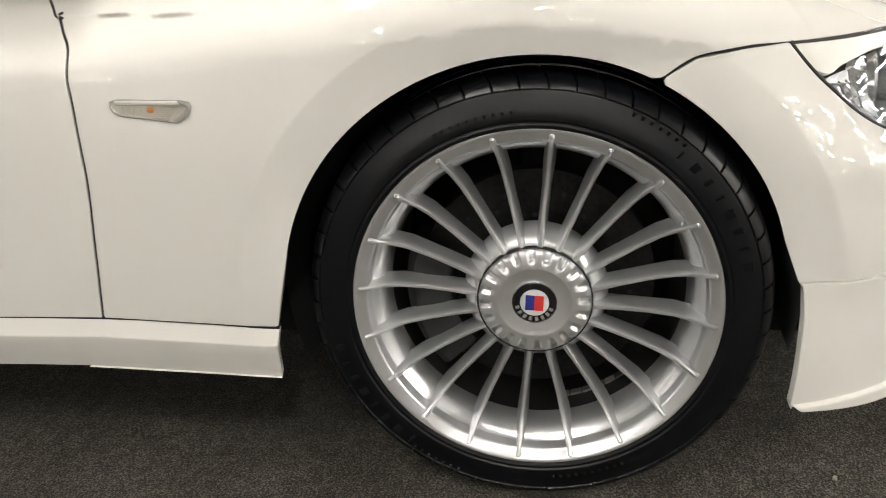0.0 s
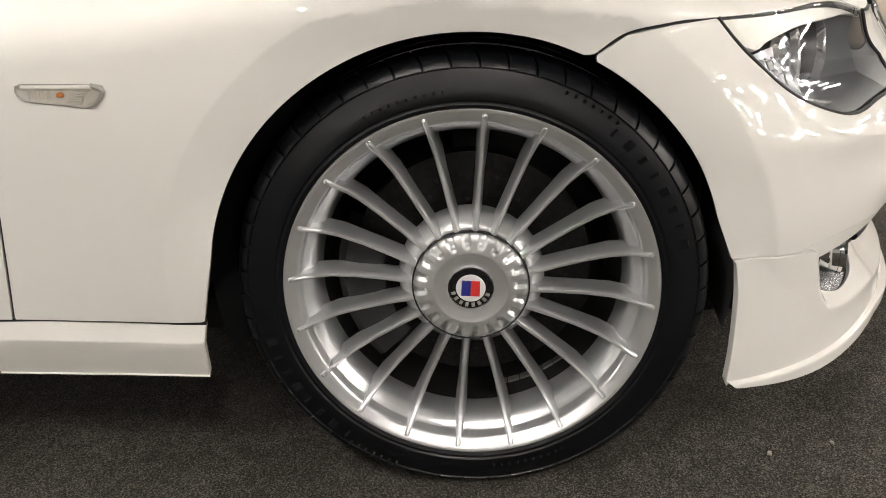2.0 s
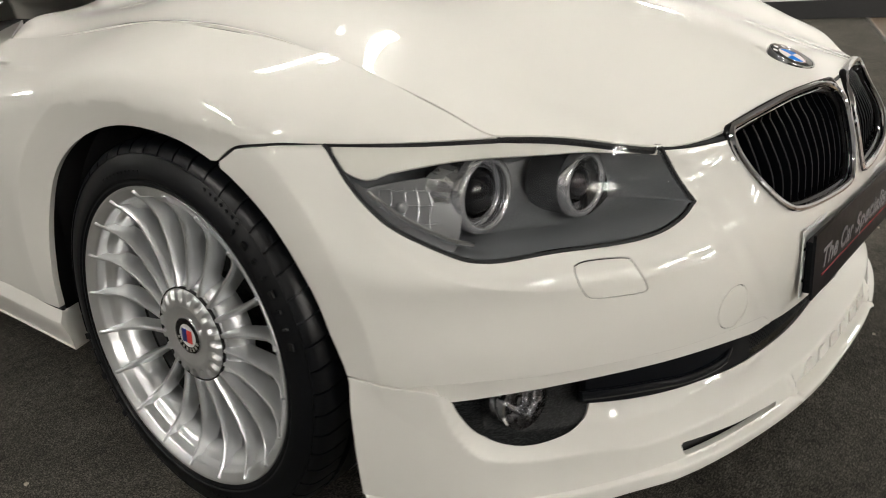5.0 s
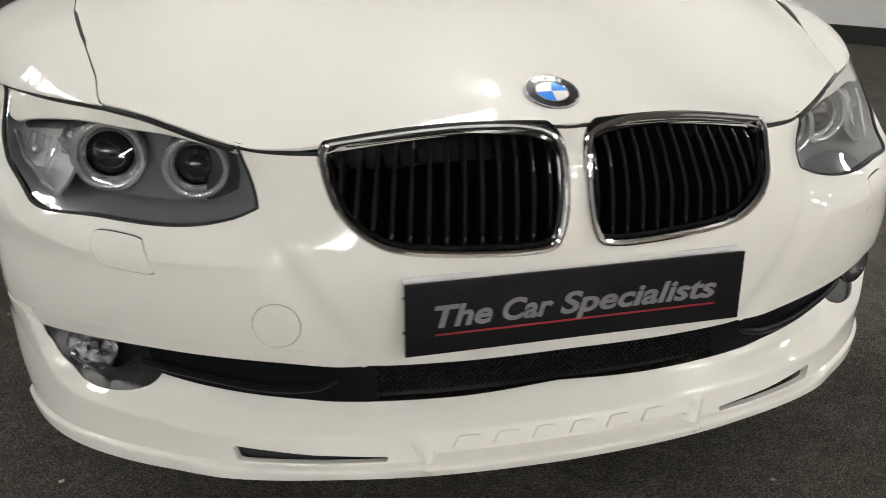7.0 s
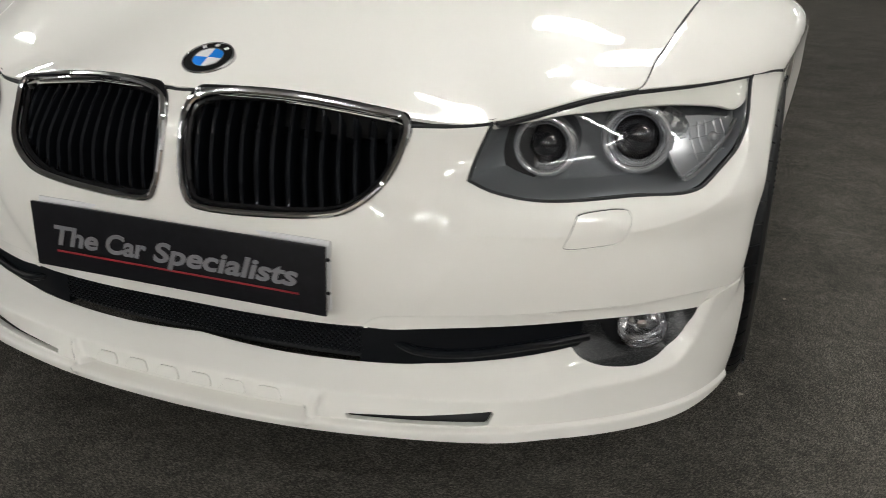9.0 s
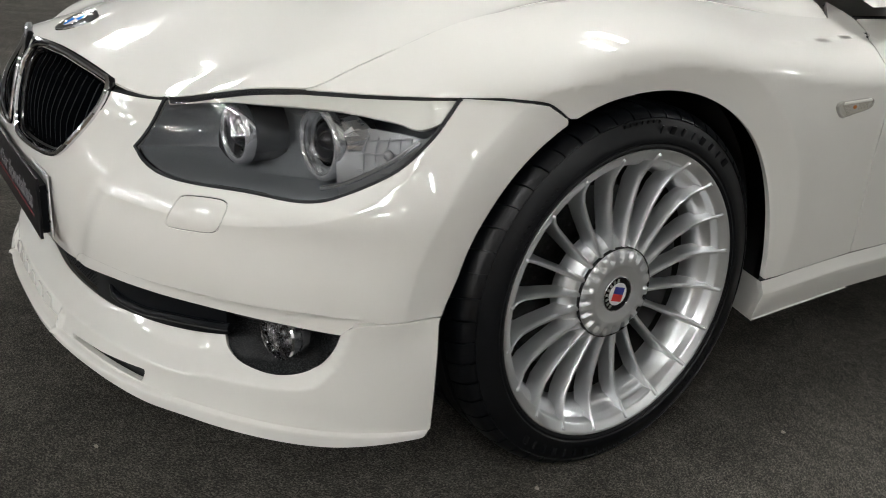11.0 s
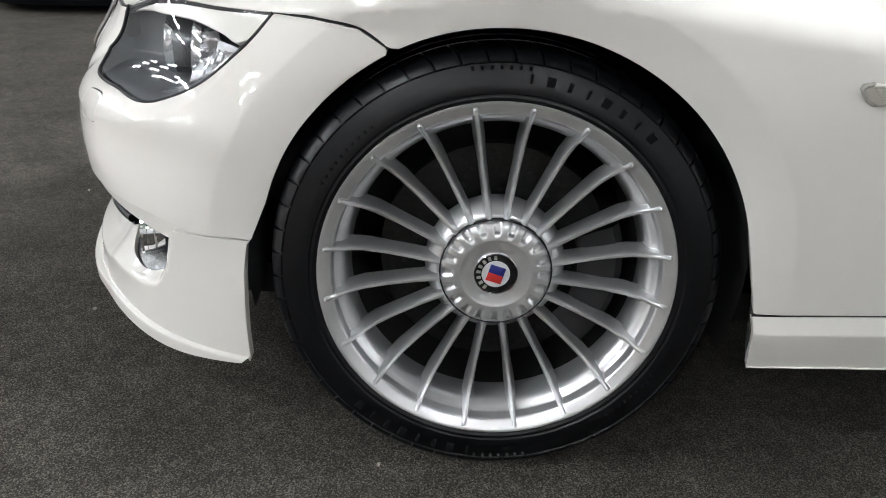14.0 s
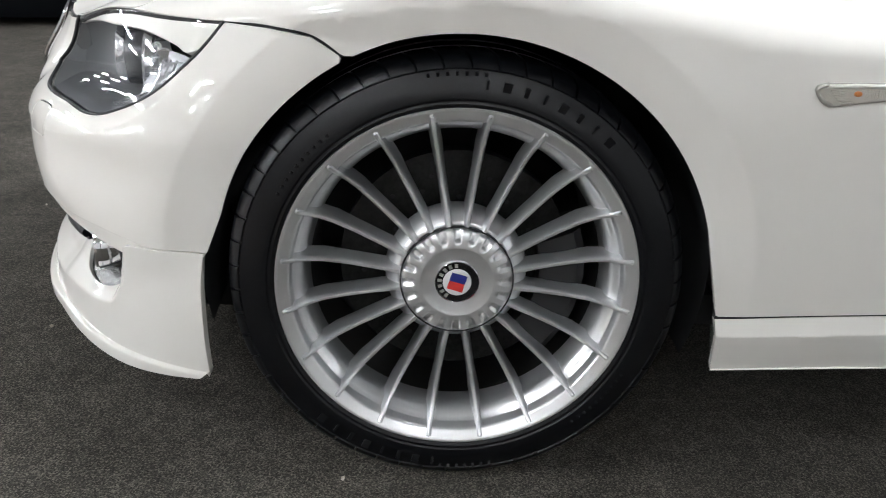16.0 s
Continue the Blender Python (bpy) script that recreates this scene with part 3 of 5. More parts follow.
KIDNEY = curve(Q((.024, -.03), (.045, -.009), (.1, .0), (.2, .002), (.3, -.002), (.38, -.010), (.412, -.026), (.403, -.062), (.375, -.103), (.33, -.138), (.28, -.155),
                 (.17, -.165), (.06, -.165), (.031, -.147), (.020, -.09)), 6, True)
INTAKE_TOP = curve(Q((0, -.334), (.18, -.334), (.353, -.327), (.485, -.316), (.658, -.314), (.797, -.324), (.902, -.339)), 8)
INTAKE_LOW = curve(Q((0, -.404), (.186, -.409), (.397, -.402), (.492, -.394), (.626, -.383), (.698, -.381)), 8)
FOG_LOW = curve(Q((.698, -.381), (.712, -.400), (.748, -.414), (.807, -.420), (.858, -.407), (.888, -.375), (.902, -.339)), 8)
SEAM = curve(Q((.902, -.339), (.92, -.321), (.96, -.316), (1.02, -.315), (1.047, -.317)), 6)
ARCH_R = 0.350


def arch(a0, a1, n=40):
    """Edge of the wheel arch in the chart, from angle a0 to a1 (degrees, 0 is to the rear, 90 up); its ends run straight down."""
    out = []
    for a in np.radians(np.linspace(a0, a1, n)):
        y, z = 0.002 + ARCH_R * math.cos(a), 0.325 + ARCH_R * math.sin(a)
        if z < 0.41 and y < 0:
            y = -0.3375 - 0.0225 * min(1, (0.41 - z) / 0.06)
        if z < 0.40 and y > 0:
            y = 0.344 + 0.28 * (0.40 - z)
        x = 0.868 if y > -.2 else 0.868 - 0.3 * (-.2 - y) ** 1.3
        U = RAD * math.atan2(x, -y) if y < 0 else QUARTER + y
        out.append((U, z - zref(U)))
    return np.array(out)


def down_front(z0, z1, n):
    out = []
    for z in np.linspace(z0, z1, n):
        x, y = 0.832, -0.362
        U = RAD * math.atan2(x, -y)
        out.append((U, z - zref(U)))
    return np.array(out)


BONNET_GAP = curve([(.826, .013)] + [chart(*p) for p in ((.6475, -.43, .75), (.657, -.38, .75), (.672, -.315, .8), (.690, -.21, .8), (.700, -.1, .8), (.710, .1, .8), (.716, .4, .8), (.72, .62, .85))], 8)
LOW_EDGE = curve(Q((0, -.511), (.25, -.506), (.42, -.503), (.59, -.509), (.75, -.521), (.9, -.529), (1.03, -.521)), 8)
WING_FRONT = curve(Q((.822, .011), (.94, .0055), (1.063, .0025), (1.136, .0012), (1.197, -.0060), (1.2385, -.03)), 8)
IND = curve([(QUARTER + y, v) for y, v in Q((.432, -.033), (.440, -.0265), (.49, -.0235), (.535, -.0215), (.543, -.028), (.533, -.040), (.49, -.047), (.455, -.0525), (.442, -.046))], 6, True)
WASHER = curve(Q((.662, -.143), (.70, -.141), (.728, -.143), (.735, -.151), (.726, -.176), (.714, -.188), (.68, -.190), (.641, -.190), (.634, -.184), (.651, -.151)), 5, True)
TOW = np.array([chart(.419, -.734, .384)]) + np.array([(0.034 * math.cos(a), 0.034 * math.sin(a)) for a in np.linspace(0, 2 * math.pi, 40, endpoint=False)])
FLARE = curve(Q((.34, -.327), (.377, -.306), (.483, -.294), (.655, -.291), (.792, -.298), (.865, -.302), (.95, -.313)), 8)


def side(outline, name, holes=(), **kw):
    for s in (1, -1):
        m = sided(s)
        panel(name, m(outline), [m(h) for h in holes], paint, car, **kw)


DOOR_LINE = curve([(QUARTER + y, v) for y, v in Q((.643, -.354), (.622, -.245), (.600, -.106), (.599, .034), (.630, .10), (.665, .16), (.70, .22), (.72, .30))], 6)

# fine rows of points along the edge of the flat ring round the arch
RING = []
for r in (.401, .407, .4110, .4150, .419, .425):
    for a in np.radians(np.linspace(-10, 185, 240)):
        y, z = r * math.cos(a), 0.325 + r * math.sin(a)
        U = RAD * math.atan2(0.86, -y) if y < 0 else QUARTER + y
        if y < 0:
            for _ in range(4):
                Lq = float(wall_out(np.array([U]), np.array([z]))[0])
                U = RAD * math.acos(min(1.0, -y / Lq))
        RING.append((U, z - zref(U)))
RING = np.array(RING)

# front wings
wing = np.vstack([WING_FRONT, arch(117, -4.5, 70), Q((QUARTER + .375, -.372), (QUARTER + .643, -.354)), DOOR_LINE[1:], BONNET_GAP[::-1][1:-1]])
for s in (1, -1):
    m = sided(s)
    panel("front_wing", m(wing), [m(IND)], paint, car, step=0.012, extra=m(RING))
# doors, sills and the plain rear end
door = np.vstack([Q((QUARTER + .6455, -.354), (QUARTER + 1.9, -.345), (QUARTER + 1.98, -.1), (QUARTER + 1.95, .22)), DOOR_LINE[::-1][7:-1] + (.0025, 0)])
side(door, "door", step=0.03, edge=0.015)
sill = Q((QUARTER + .374, -.3755), (QUARTER + .388, -.47), (QUARTER + .7, -.45), (QUARTER + 2.0, -.44), (QUARTER + 2.0, -.347), (QUARTER + .643, -.356))


def sill_body(U, v):
    """The sill leans out below its top edge, then turns in under a crease."""
    p = body(U, v)
    down = np.interp(np.abs(U) - QUARTER, (.374, .643, 2.0), (-.376, -.357, -.348)) - np.asarray(v, float)
    k = np.clip(down / .027, 0, 1)
    low = np.clip((down - .027) / .08, 0, 1)
    p[:, 0] += np.sign(p[:, 0]) * (0.013 * k - 0.016 * low - 0.004)
    return p


CREASE = np.array([(QUARTER + y, float(np.interp(y, (.374, .643, 2.0), (-.376, -.357, -.348))) - d) for d in (.024, .0268, .0275) for y in np.arange(.378, 2.0, .012)])
for s in (1, -1):
    m = sided(s)
    panel("sill", m(sill), [], paint, car, fn=sill_body, step=0.02, extra=m(CREASE))
for s in (1, -1):
    V, F = [], []
    ends = [(QUARTER + .3745 + .0135 * k / 8, -.379 - .0905 * k / 8) for k in range(9)] + [(QUARTER + .39 + .31 * k / 8, -.4695 + .0195 * k / 8) for k in range(1, 9)]
    for i, (u, v) in enumerate(ends):
        p = at_skin(s * u, v, -0.0005)[0]
        q = p + Vector((-0.07 * s, 0.02 if i < 9 else 0.0, 0.004 if i < 9 else 0.012))
        V += [tuple(p), tuple(q)]
    for i in range(len(ends) - 1):
        F.append((2 * i, 2 * i + 1, 2 * i + 3, 2 * i + 2))
    hang("sill_return", mesh_of("sill_return", V, F, paint, False), car)
quarter = np.vstack([Q((QUARTER + 1.98, -.1), (QUARTER + 1.9, -.345), (QUARTER + 2.0, -.345), (QUARTER + 2.0, -.44), (QUARTER + 2.395, -.44)), [(QUARTER + 2.755 - .36 * math.cos(a), -.34 + .36 * math.sin(a)) for a in np.linspace(0, math.pi, 30)], Q((QUARTER + 3.2, -.44), (QUARTER + 3.72, -.38), (QUARTER + 3.78, -.05), (QUARTER + 3.7, .2), (QUARTER + 1.95, .2))])
side(quarter, "rear_wing", step=0.04, edge=0.02)

FOLD = np.array([(u, float(np.interp(u, CREASE_U, CREASE_Z)) + d - zref(u)) for d in (-.003, -.0005, .0005, .003) for u in np.arange(.46, 1.04, .006)])
# front bumper, with holes for grilles, washers and tow eye
bump_half = np.vstack([Q((0, -.004), (.2, -.006), (.38, -.018), (.418, -.031), (.48, -.031), (.552, -.029)), HL_INNER[1:-1], HL_BOTTOM[:-1], Q((1.063, .0), (1.136, -.001), (1.197, -.008), (1.236, -.03)),
                       arch(120, 176.5, 44), SEAM[::-1][:14], FLARE[::-1][1:], INTAKE_TOP[:17][::-1]])
bumper = panel("front_bumper", both(bump_half), [KIDNEY, mirror(KIDNEY), WASHER, mirror(WASHER), mirror(TOW)], paint, car, step=0.011, extra=np.vstack([RING, mirror(RING), FOLD, mirror(FOLD)]))


def low_body(U, v):
    """Skin stepped in under the bumper's lower crease."""
    p = body(U, v)
    k = 1 - 0.009 * sstep(np.abs(U), 0.36, 0.58) / np.hypot(p[:, 0], p[:, 1])
    p[:, 0] *= k
    p[:, 1] *= k
    return p


for s in (1, -1):
    m = sided(s)
    panel("washer_cover", m(shrunk(WASHER, 0.0006)), [], paint, bumper, gap=0.0006, step=0.02)
    lowlip = np.vstack([FLARE, Q((.93, -.325)), INTAKE_TOP[:16:-1]])
    panel("lower_edge", m(lowlip), [], paint, bumper, fn=low_body, sink=0.0005, gap=0.0, step=0.012)
panel("tow_cover", mirror(shrunk(TOW, 0.0006)), [], paint, bumper, gap=0.0006, step=0.02)

# bonnet, laid out over plan places
nose = curve(Q((0, .006), (.1, .007), (.2, .006), (.3, .003), (.38, -.004), (.43, -.022), (.48, -.024), (.556, -.0215), (.60, -.0080), (.683, .0028), (.822, .0125)), 8)


def plan_of(P):
    return body(P[:, 0], P[:, 1])[:, :2]


def skin_xy(x, y):
    x, y = np.asarray(x, float), np.asarray(y, float)
    ax = np.abs(x)
    Ua = np.where(y < 0, RAD * np.arctan2(ax, -np.minimum(y, -1e-9)), QUARTER + y)
    w = U_W(Ua)
    zw = w @ EDGES
    L = np.where(y < 0, np.hypot(x, y), ax)
    d = np.maximum(wall_out(Ua, zw, ring=False) - L, 0)
    v = (d + np.sqrt(d * d + 0.24 * d)) / 2 + zw - w @ REFS
    b = body(Ua * np.where(x < 0, -1, 1), v)
    return np.stack([x, y, b[:, 2]], -1)


shut = np.array([(u, max(v, float((U_W(u) @ (EDGES - REFS))[0]) + 0.0045)) for u, v in nose])
half_xy = np.vstack([plan_of(shut), plan_of(BONNET_GAP[1:]), np.array([(0.72 * k, 0.62 + 0.06 * (1 - k * k)) for k in np.linspace(1, 0, 14)])[1:]])
full = np.vstack([half_xy, mirror(half_xy)[::-1][1:-1]])


def bonnet_reach(x, y):
    """Roughly the distance from the bonnet's edge."""
    return np.minimum(np.hypot(x / 0.86, np.minimum(y, 0) / 0.76) * -0.8 + 0.76, 0.75 - np.abs(x))


def even_terms(x, y):
    return np.stack([x ** (2 * i) * y ** j for i in range(5) for j in range(7 - i)], -1)


_x, _y = (g.ravel() for g in np.meshgrid(np.linspace(-.70, .70, 71), np.linspace(-.74, .60, 69)))
_r = bonnet_reach(_x, _y)
_x, _y, _r = _x[_r > -0.005], _y[_r > -0.005], _r[_r > -0.005]
_w = 0.3 + 8 * np.exp(-(_r / 0.05) ** 2)
FAIR = np.linalg.lstsq(even_terms(_x, _y) * _w[:, None], skin_xy(_x, _y)[:, 2] * _w, rcond=None)[0]


def bonnet_skin(x, y):
    """One fair sheet over the bonnet, meeting the skin at its edges."""
    x, y = np.asarray(x, float), np.asarray(y, float)
    raw = skin_xy(x, y)[:, 2]
    return np.stack([x, y, raw + (even_terms(x, y) @ FAIR - raw) * sstep(bonnet_reach(x, y), 0.0, 0.07)], -1)


bonnet = panel("bonnet", full, [], paint, car, fn=bonnet_skin, step=0.016, gap=0.0026, flange=0.005)

# splitter under the bumper, with slots and low raised marks
SLOT = np.array([(u, z - zref(u)) for u, z in Q((.312, .1650), (.37, .1680), (.43, .1705), (.49, .1757), (.549, .1808), (.554, .1800), (.550, .1700), (.545, .1590), (.49, .1588), (.43, .1588), (.37, .1588), (.314, .1590))])
LIP = np.array([(u, z - zref(u)) for z in (.1455, .1495, .1510, .1525, .1540, .1560, .1600, .1640, .1680, .1715) for u in np.arange(.004, 1.06, .008)])
LIP = np.vstack([LIP] + [[(u, float(np.interp(u, LEDGE_U, LEDGE_Z)) + d - zref(u)) for u in np.arange(.004, .93, .006)] for d in (-.004, -.0012, .0012, .004)])
split_half = np.vstack([INTAKE_LOW, FOG_LOW[1:], SEAM[1:], down_front(0.34, 0.155, 14), LOW_EDGE[::-1]])
splitter = panel("splitter", both(split_half), [SLOT, mirror(SLOT)], paint, car, "white front splitter with two slots", fn=split_body, flange=0.012, step=0.006, sink=-0.002, extra=np.vstack([LIP, mirror(LIP)]))
for s in (1, -1):
    panel("slot_back", sided(s)(shrunk(SLOT, -0.004)), [], gap_black, splitter, sink=0.022, gap=0.0, step=0.03, flange=0.004)
for k in range(6):
    u0 = -0.205 + 0.07 * k
    mark = Q((u0, -.4690), (u0 + .010, -.4525), (u0 + .043, -.4525), (u0 + .051, -.4690))
    panel("raised_mark", mark, [], paint, splitter, gap=0.0, step=0.008, sink=-0.006, flange=0.006)

# black seals seen in the shut lines
for s in (1, -1):
    lines = [[at_skin(s * u, v, -0.007)[0] for u, v in BONNET_GAP], [at_skin(s * u, v, -0.007)[0] for u, v in WING_FRONT],
             [at_skin(s * u, v, -0.007)[0] for u, v in DOOR_LINE],
             [at_skin(s * u, v, -0.007)[0] for u, v in curve(Q((QUARTER + .374, -.375), (QUARTER + .628, -.356), (QUARTER + 1.2, -.350), (QUARTER + 2.0, -.347)), 8)],
             [at_skin(s * u, v, -0.0075)[0] for u, v in curve(Q((.40, -.029), (.48, -.028), (.556, -.025), (.60, -.0095), (.683, .0015), (.822, .0108)), 8)]]
    for ln in lines:
        part("seal", tube(ln, 0.005, 6), gap_black, car)
    part("seal", tube([at_skin(s * u, v, -0.005)[0] for u, v in WASHER], 0.0035, 6, True), gap_black, car)
part("seal", tube([at_skin(u, .001, -0.0065)[0] for u in np.linspace(-.41, .41, 40)], 0.0045, 6), gap_black, car)

part("seal", tube([at_skin(-u, v, -0.005)[0] for u, v in TOW], 0.0035, 6, True), gap_black, car)

# black structure behind the openings
bm = bmesh.new()
box(bm, 1.04, 0.62, 0.40, (0, -0.26, 0.42), bevel=0.12)
part("bumper_core", bm, gap_black, car)
bm = bmesh.new()
box(bm, 1.30, 1.05, 0.06, (0, 0.02, 0.21), bevel=0.02)
part("undertray", bm, gap_black, car)
core_half = Q((0, -.315), (.60, -.30), (.80, -.31), (.915, -.325), (.915, -.385), (.87, -.43), (.74, -.43), (.40, -.42), (0, -.42))
panel("intake_back", both(core_half), [], gap_black, car, sink=0.075, gap=0.0, step=0.04, edge=0.02)

# lower mesh grille: two sets of slanting wires
verts, faces = [], []


def wire_strip(pts, width=0.0016, depth=0.040):
    base = len(verts)
    P = np.array(pts)
    for (u, v) in P:
        p, n = at_skin(u, v)
        p = p - n * depth
        for du, dn in ((-width, 0), (width, 0), (width, -.004), (-width, -.004)):
            q = p + n * dn + Vector((0, 0, du))
            verts.append(tuple(q))
    for i in range(len(P) - 1):
        for k in range(4):
            a, b = base + 4 * i + k, base + 4 * i + (k + 1) % 4
            faces.append((a, b, b + 4, a + 4))


for r in range(8):
    v0 = -.328 - 0.0085 * r
    for k in range(2):
        wire_strip([(-.33 + 0.011 * i, v0 + (0.0042 if (i + k) % 2 else -0.0042)) for i in range(61)][: 61])
mesh_me = mesh_of("mesh_grille", verts, faces, plastic, False)
hang("mesh_grille", mesh_me, car, "black lattice lower grille")
for s in (1, -1):
    m = sided(s)
    duct = np.vstack([Q((.325, -.322), (.485, -.312), (.658, -.310), (.70, -.313), (.70, -.378), (.626, -.386), (.492, -.397), (.397, -.405), (.325, -.408))])
    d = panel("air_duct", m(duct), [], plastic, car, sink=0.040, gap=0.0, flange=0.02)
    rid = [at_skin(s * u, v, -0.035 - 0.03 * max(0, (.42 - u) / .085))[0] for u, v in curve(Q((.335, -.352), (.42, -.375), (.50, -.378), (.60, -.368), (.71, -.362)), 6)]
    part("ridge", tube(rid, 0.007, 10), plastic, d)
    # fog lamp insert
    ins = np.vstack([Q((.698, -.316), (.797, -.322), (.900, -.337)), FOG_LOW[::-1][1:]])
    c = np.array([.806, -.357])
    ring = np.array([c + (.043 * math.cos(a), .041 * math.sin(a)) for a in np.linspace(0, 2 * math.pi, 40, endpoint=False)])
    ring = np.array([(u, min(v, -.3235)) for u, v in ring])
    ins_p = panel("fog_lamp_surround", m(ins), [m(ring)], grey_plastic, car, "satin dark grey fog lamp surround", fn=split_body, sink=0.005, gap=-0.001, flange=0.02, edge=0.003, step=0.005)
    p, n = at_skin(s * c[0], c[1], -0.036)
    ax = (Vector((0.25 * s, -1, -0.02))).normalized()
    M = Matrix.Translation(p) @ ax.to_track_quat("X", "Z").to_matrix().to_4x4()
    fl = hang("fog_lamp", mesh_of("fog_lamp", [(0, 0, 0)], [], chrome), car, "round clear fog lamp in a chrome rim")
    bm = lathe([(.012, .0395), (.016, .0385), (.013, .0375), (.0, .037), (-.02, .036)], 48)
    bmesh.ops.transform(bm, matrix=M, verts=bm.verts)
    part("rim_ring", bm, chrome, fl)
    bm = lathe([(-.004, .038), (-.02, .033), (-.035, .02), (-.042, .004), (-.042, 0)], 20)
    for i, vv in enumerate(bm.verts):
        vv.co += Vector((0.0010 * ((i * 7) % 5 - 2) / 2, 0, 0))
    bmesh.ops.transform(bm, matrix=M, verts=bm.verts)
    part("reflector", bm, fog_reflector, fl, smooth=False)
    bm = lathe([(.006, .0385), (.012, .03), (.016, .015), (.017, 0)], 40)
    bmesh.ops.transform(bm, matrix=M, verts=bm.verts)
    g = part("lens", bm, clear, fl)
    g.visible_shadow = False
    bm = lathe([(-.03, .011), (.0, .011), (.006, .007), (.007, 0)], 20)
    bmesh.ops.transform(bm, matrix=M, verts=bm.verts)
    part("bulb", bm, chrome, fl)


# kidney grilles
def rim_at(U, v, out):
    p = at_skin(U, v)[0]
    return p + at_skin(U, min(v, -.028))[1] * out


for s in (1, -1):
    m = sided(s)
    kg = hang("kidney_grille", mesh_of("kidney_grille", [(0, 0, 0)], [], chrome), car, "chrome-framed black kidney grille")
    loop = resample(KIDNEY, 0.006)
    path = [rim_at(s * u, v, 0.003) for u, v in loop]
    bm = tube(path, 0.0058, 10, True)
    part("frame", bm, chrome, kg)
    inner = [rim_at(s * u, v, -0.009) for u, v in shrunk(loop, 0.005)]
    part("inner_frame", tube(inner, 0.006, 8, True), black_enamel, kg)
    lip = curve(Q((.0195, -.085), (.0205, -.045), (.030, -.014), (.055, .003), (.1, .0085), (.2, .0095), (.3, .0055), (.375, -.003), (.408, -.016), (.414, -.034), (.405, -.062)), 8)
    top = [rim_at(s * u, v, 0.001 - 0.006 * min(1.0, max(0.0, (-.010 - v) / .05))) for u, v in lip]
    part("upper_lip", tube(top, 0.0068, 10), black_enamel, kg)
    # Added sheet that stands in for the shaded depth of the grille.
    panel("backing", m(shrunk(loop, -0.004)), [], grille_void_shade, kg, sink=0.055, gap=0, step=0.03)
    kl = shrunk(loop, 0.003)
    for k in range(13):
        u = 0.042 + 0.0285 * k
        vs = []
        for (a, b), (c2, d2) in zip(kl, np.roll(kl, -1, 0)):
            if (a - u) * (c2 - u) <= 0 and a != c2:
                vs.append(b + (d2 - b) * (u - a) / (c2 - a))
        if len(vs) < 2:
            continue
        lo, hi = min(vs), max(vs)
        V, F, V2, F2 = [], [], [], []
        n_ = 10
        for i in range(n_):
            vv = lo + (hi - lo) * i / (n_ - 1)
            p, n = at_skin(s * u, vv)
            t = Vector((1, 0, 0))
            bow = 0.006 * math.sin(math.pi * i / (n_ - 1))
            for dx, dn in ((-.003, -.016), (.003, -.016), (.0025, -.05), (-.0025, -.05)):
                V.append(tuple(p + n * (dn + bow) + t * dx))
            for dx, dn in ((-.0008, -.0152), (.0008, -.0152), (.0008, -.017), (-.0008, -.017)):
                V2.append(tuple(p + n * (dn + bow) + t * dx))
        for i in range(n_ - 1):
            for q in range(4):
                a, b = 4 * i + q, 4 * i + (q + 1) % 4
                F.append((a, b, b + 4, a + 4))
                F2.append((a, b, b + 4, a + 4))
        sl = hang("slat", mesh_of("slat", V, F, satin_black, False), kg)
        # Dark chrome only at the slat ends: edge highlights above, added reflection chips below.
        hang("slat_edge", mesh_of("slat_edge", V2[24:], F2[: 4 * 3], dark_chrome, False), sl)
        hang("slat_foot", mesh_of("slat_foot", V2[:8], F2[:4], dark_chrome, False), sl)

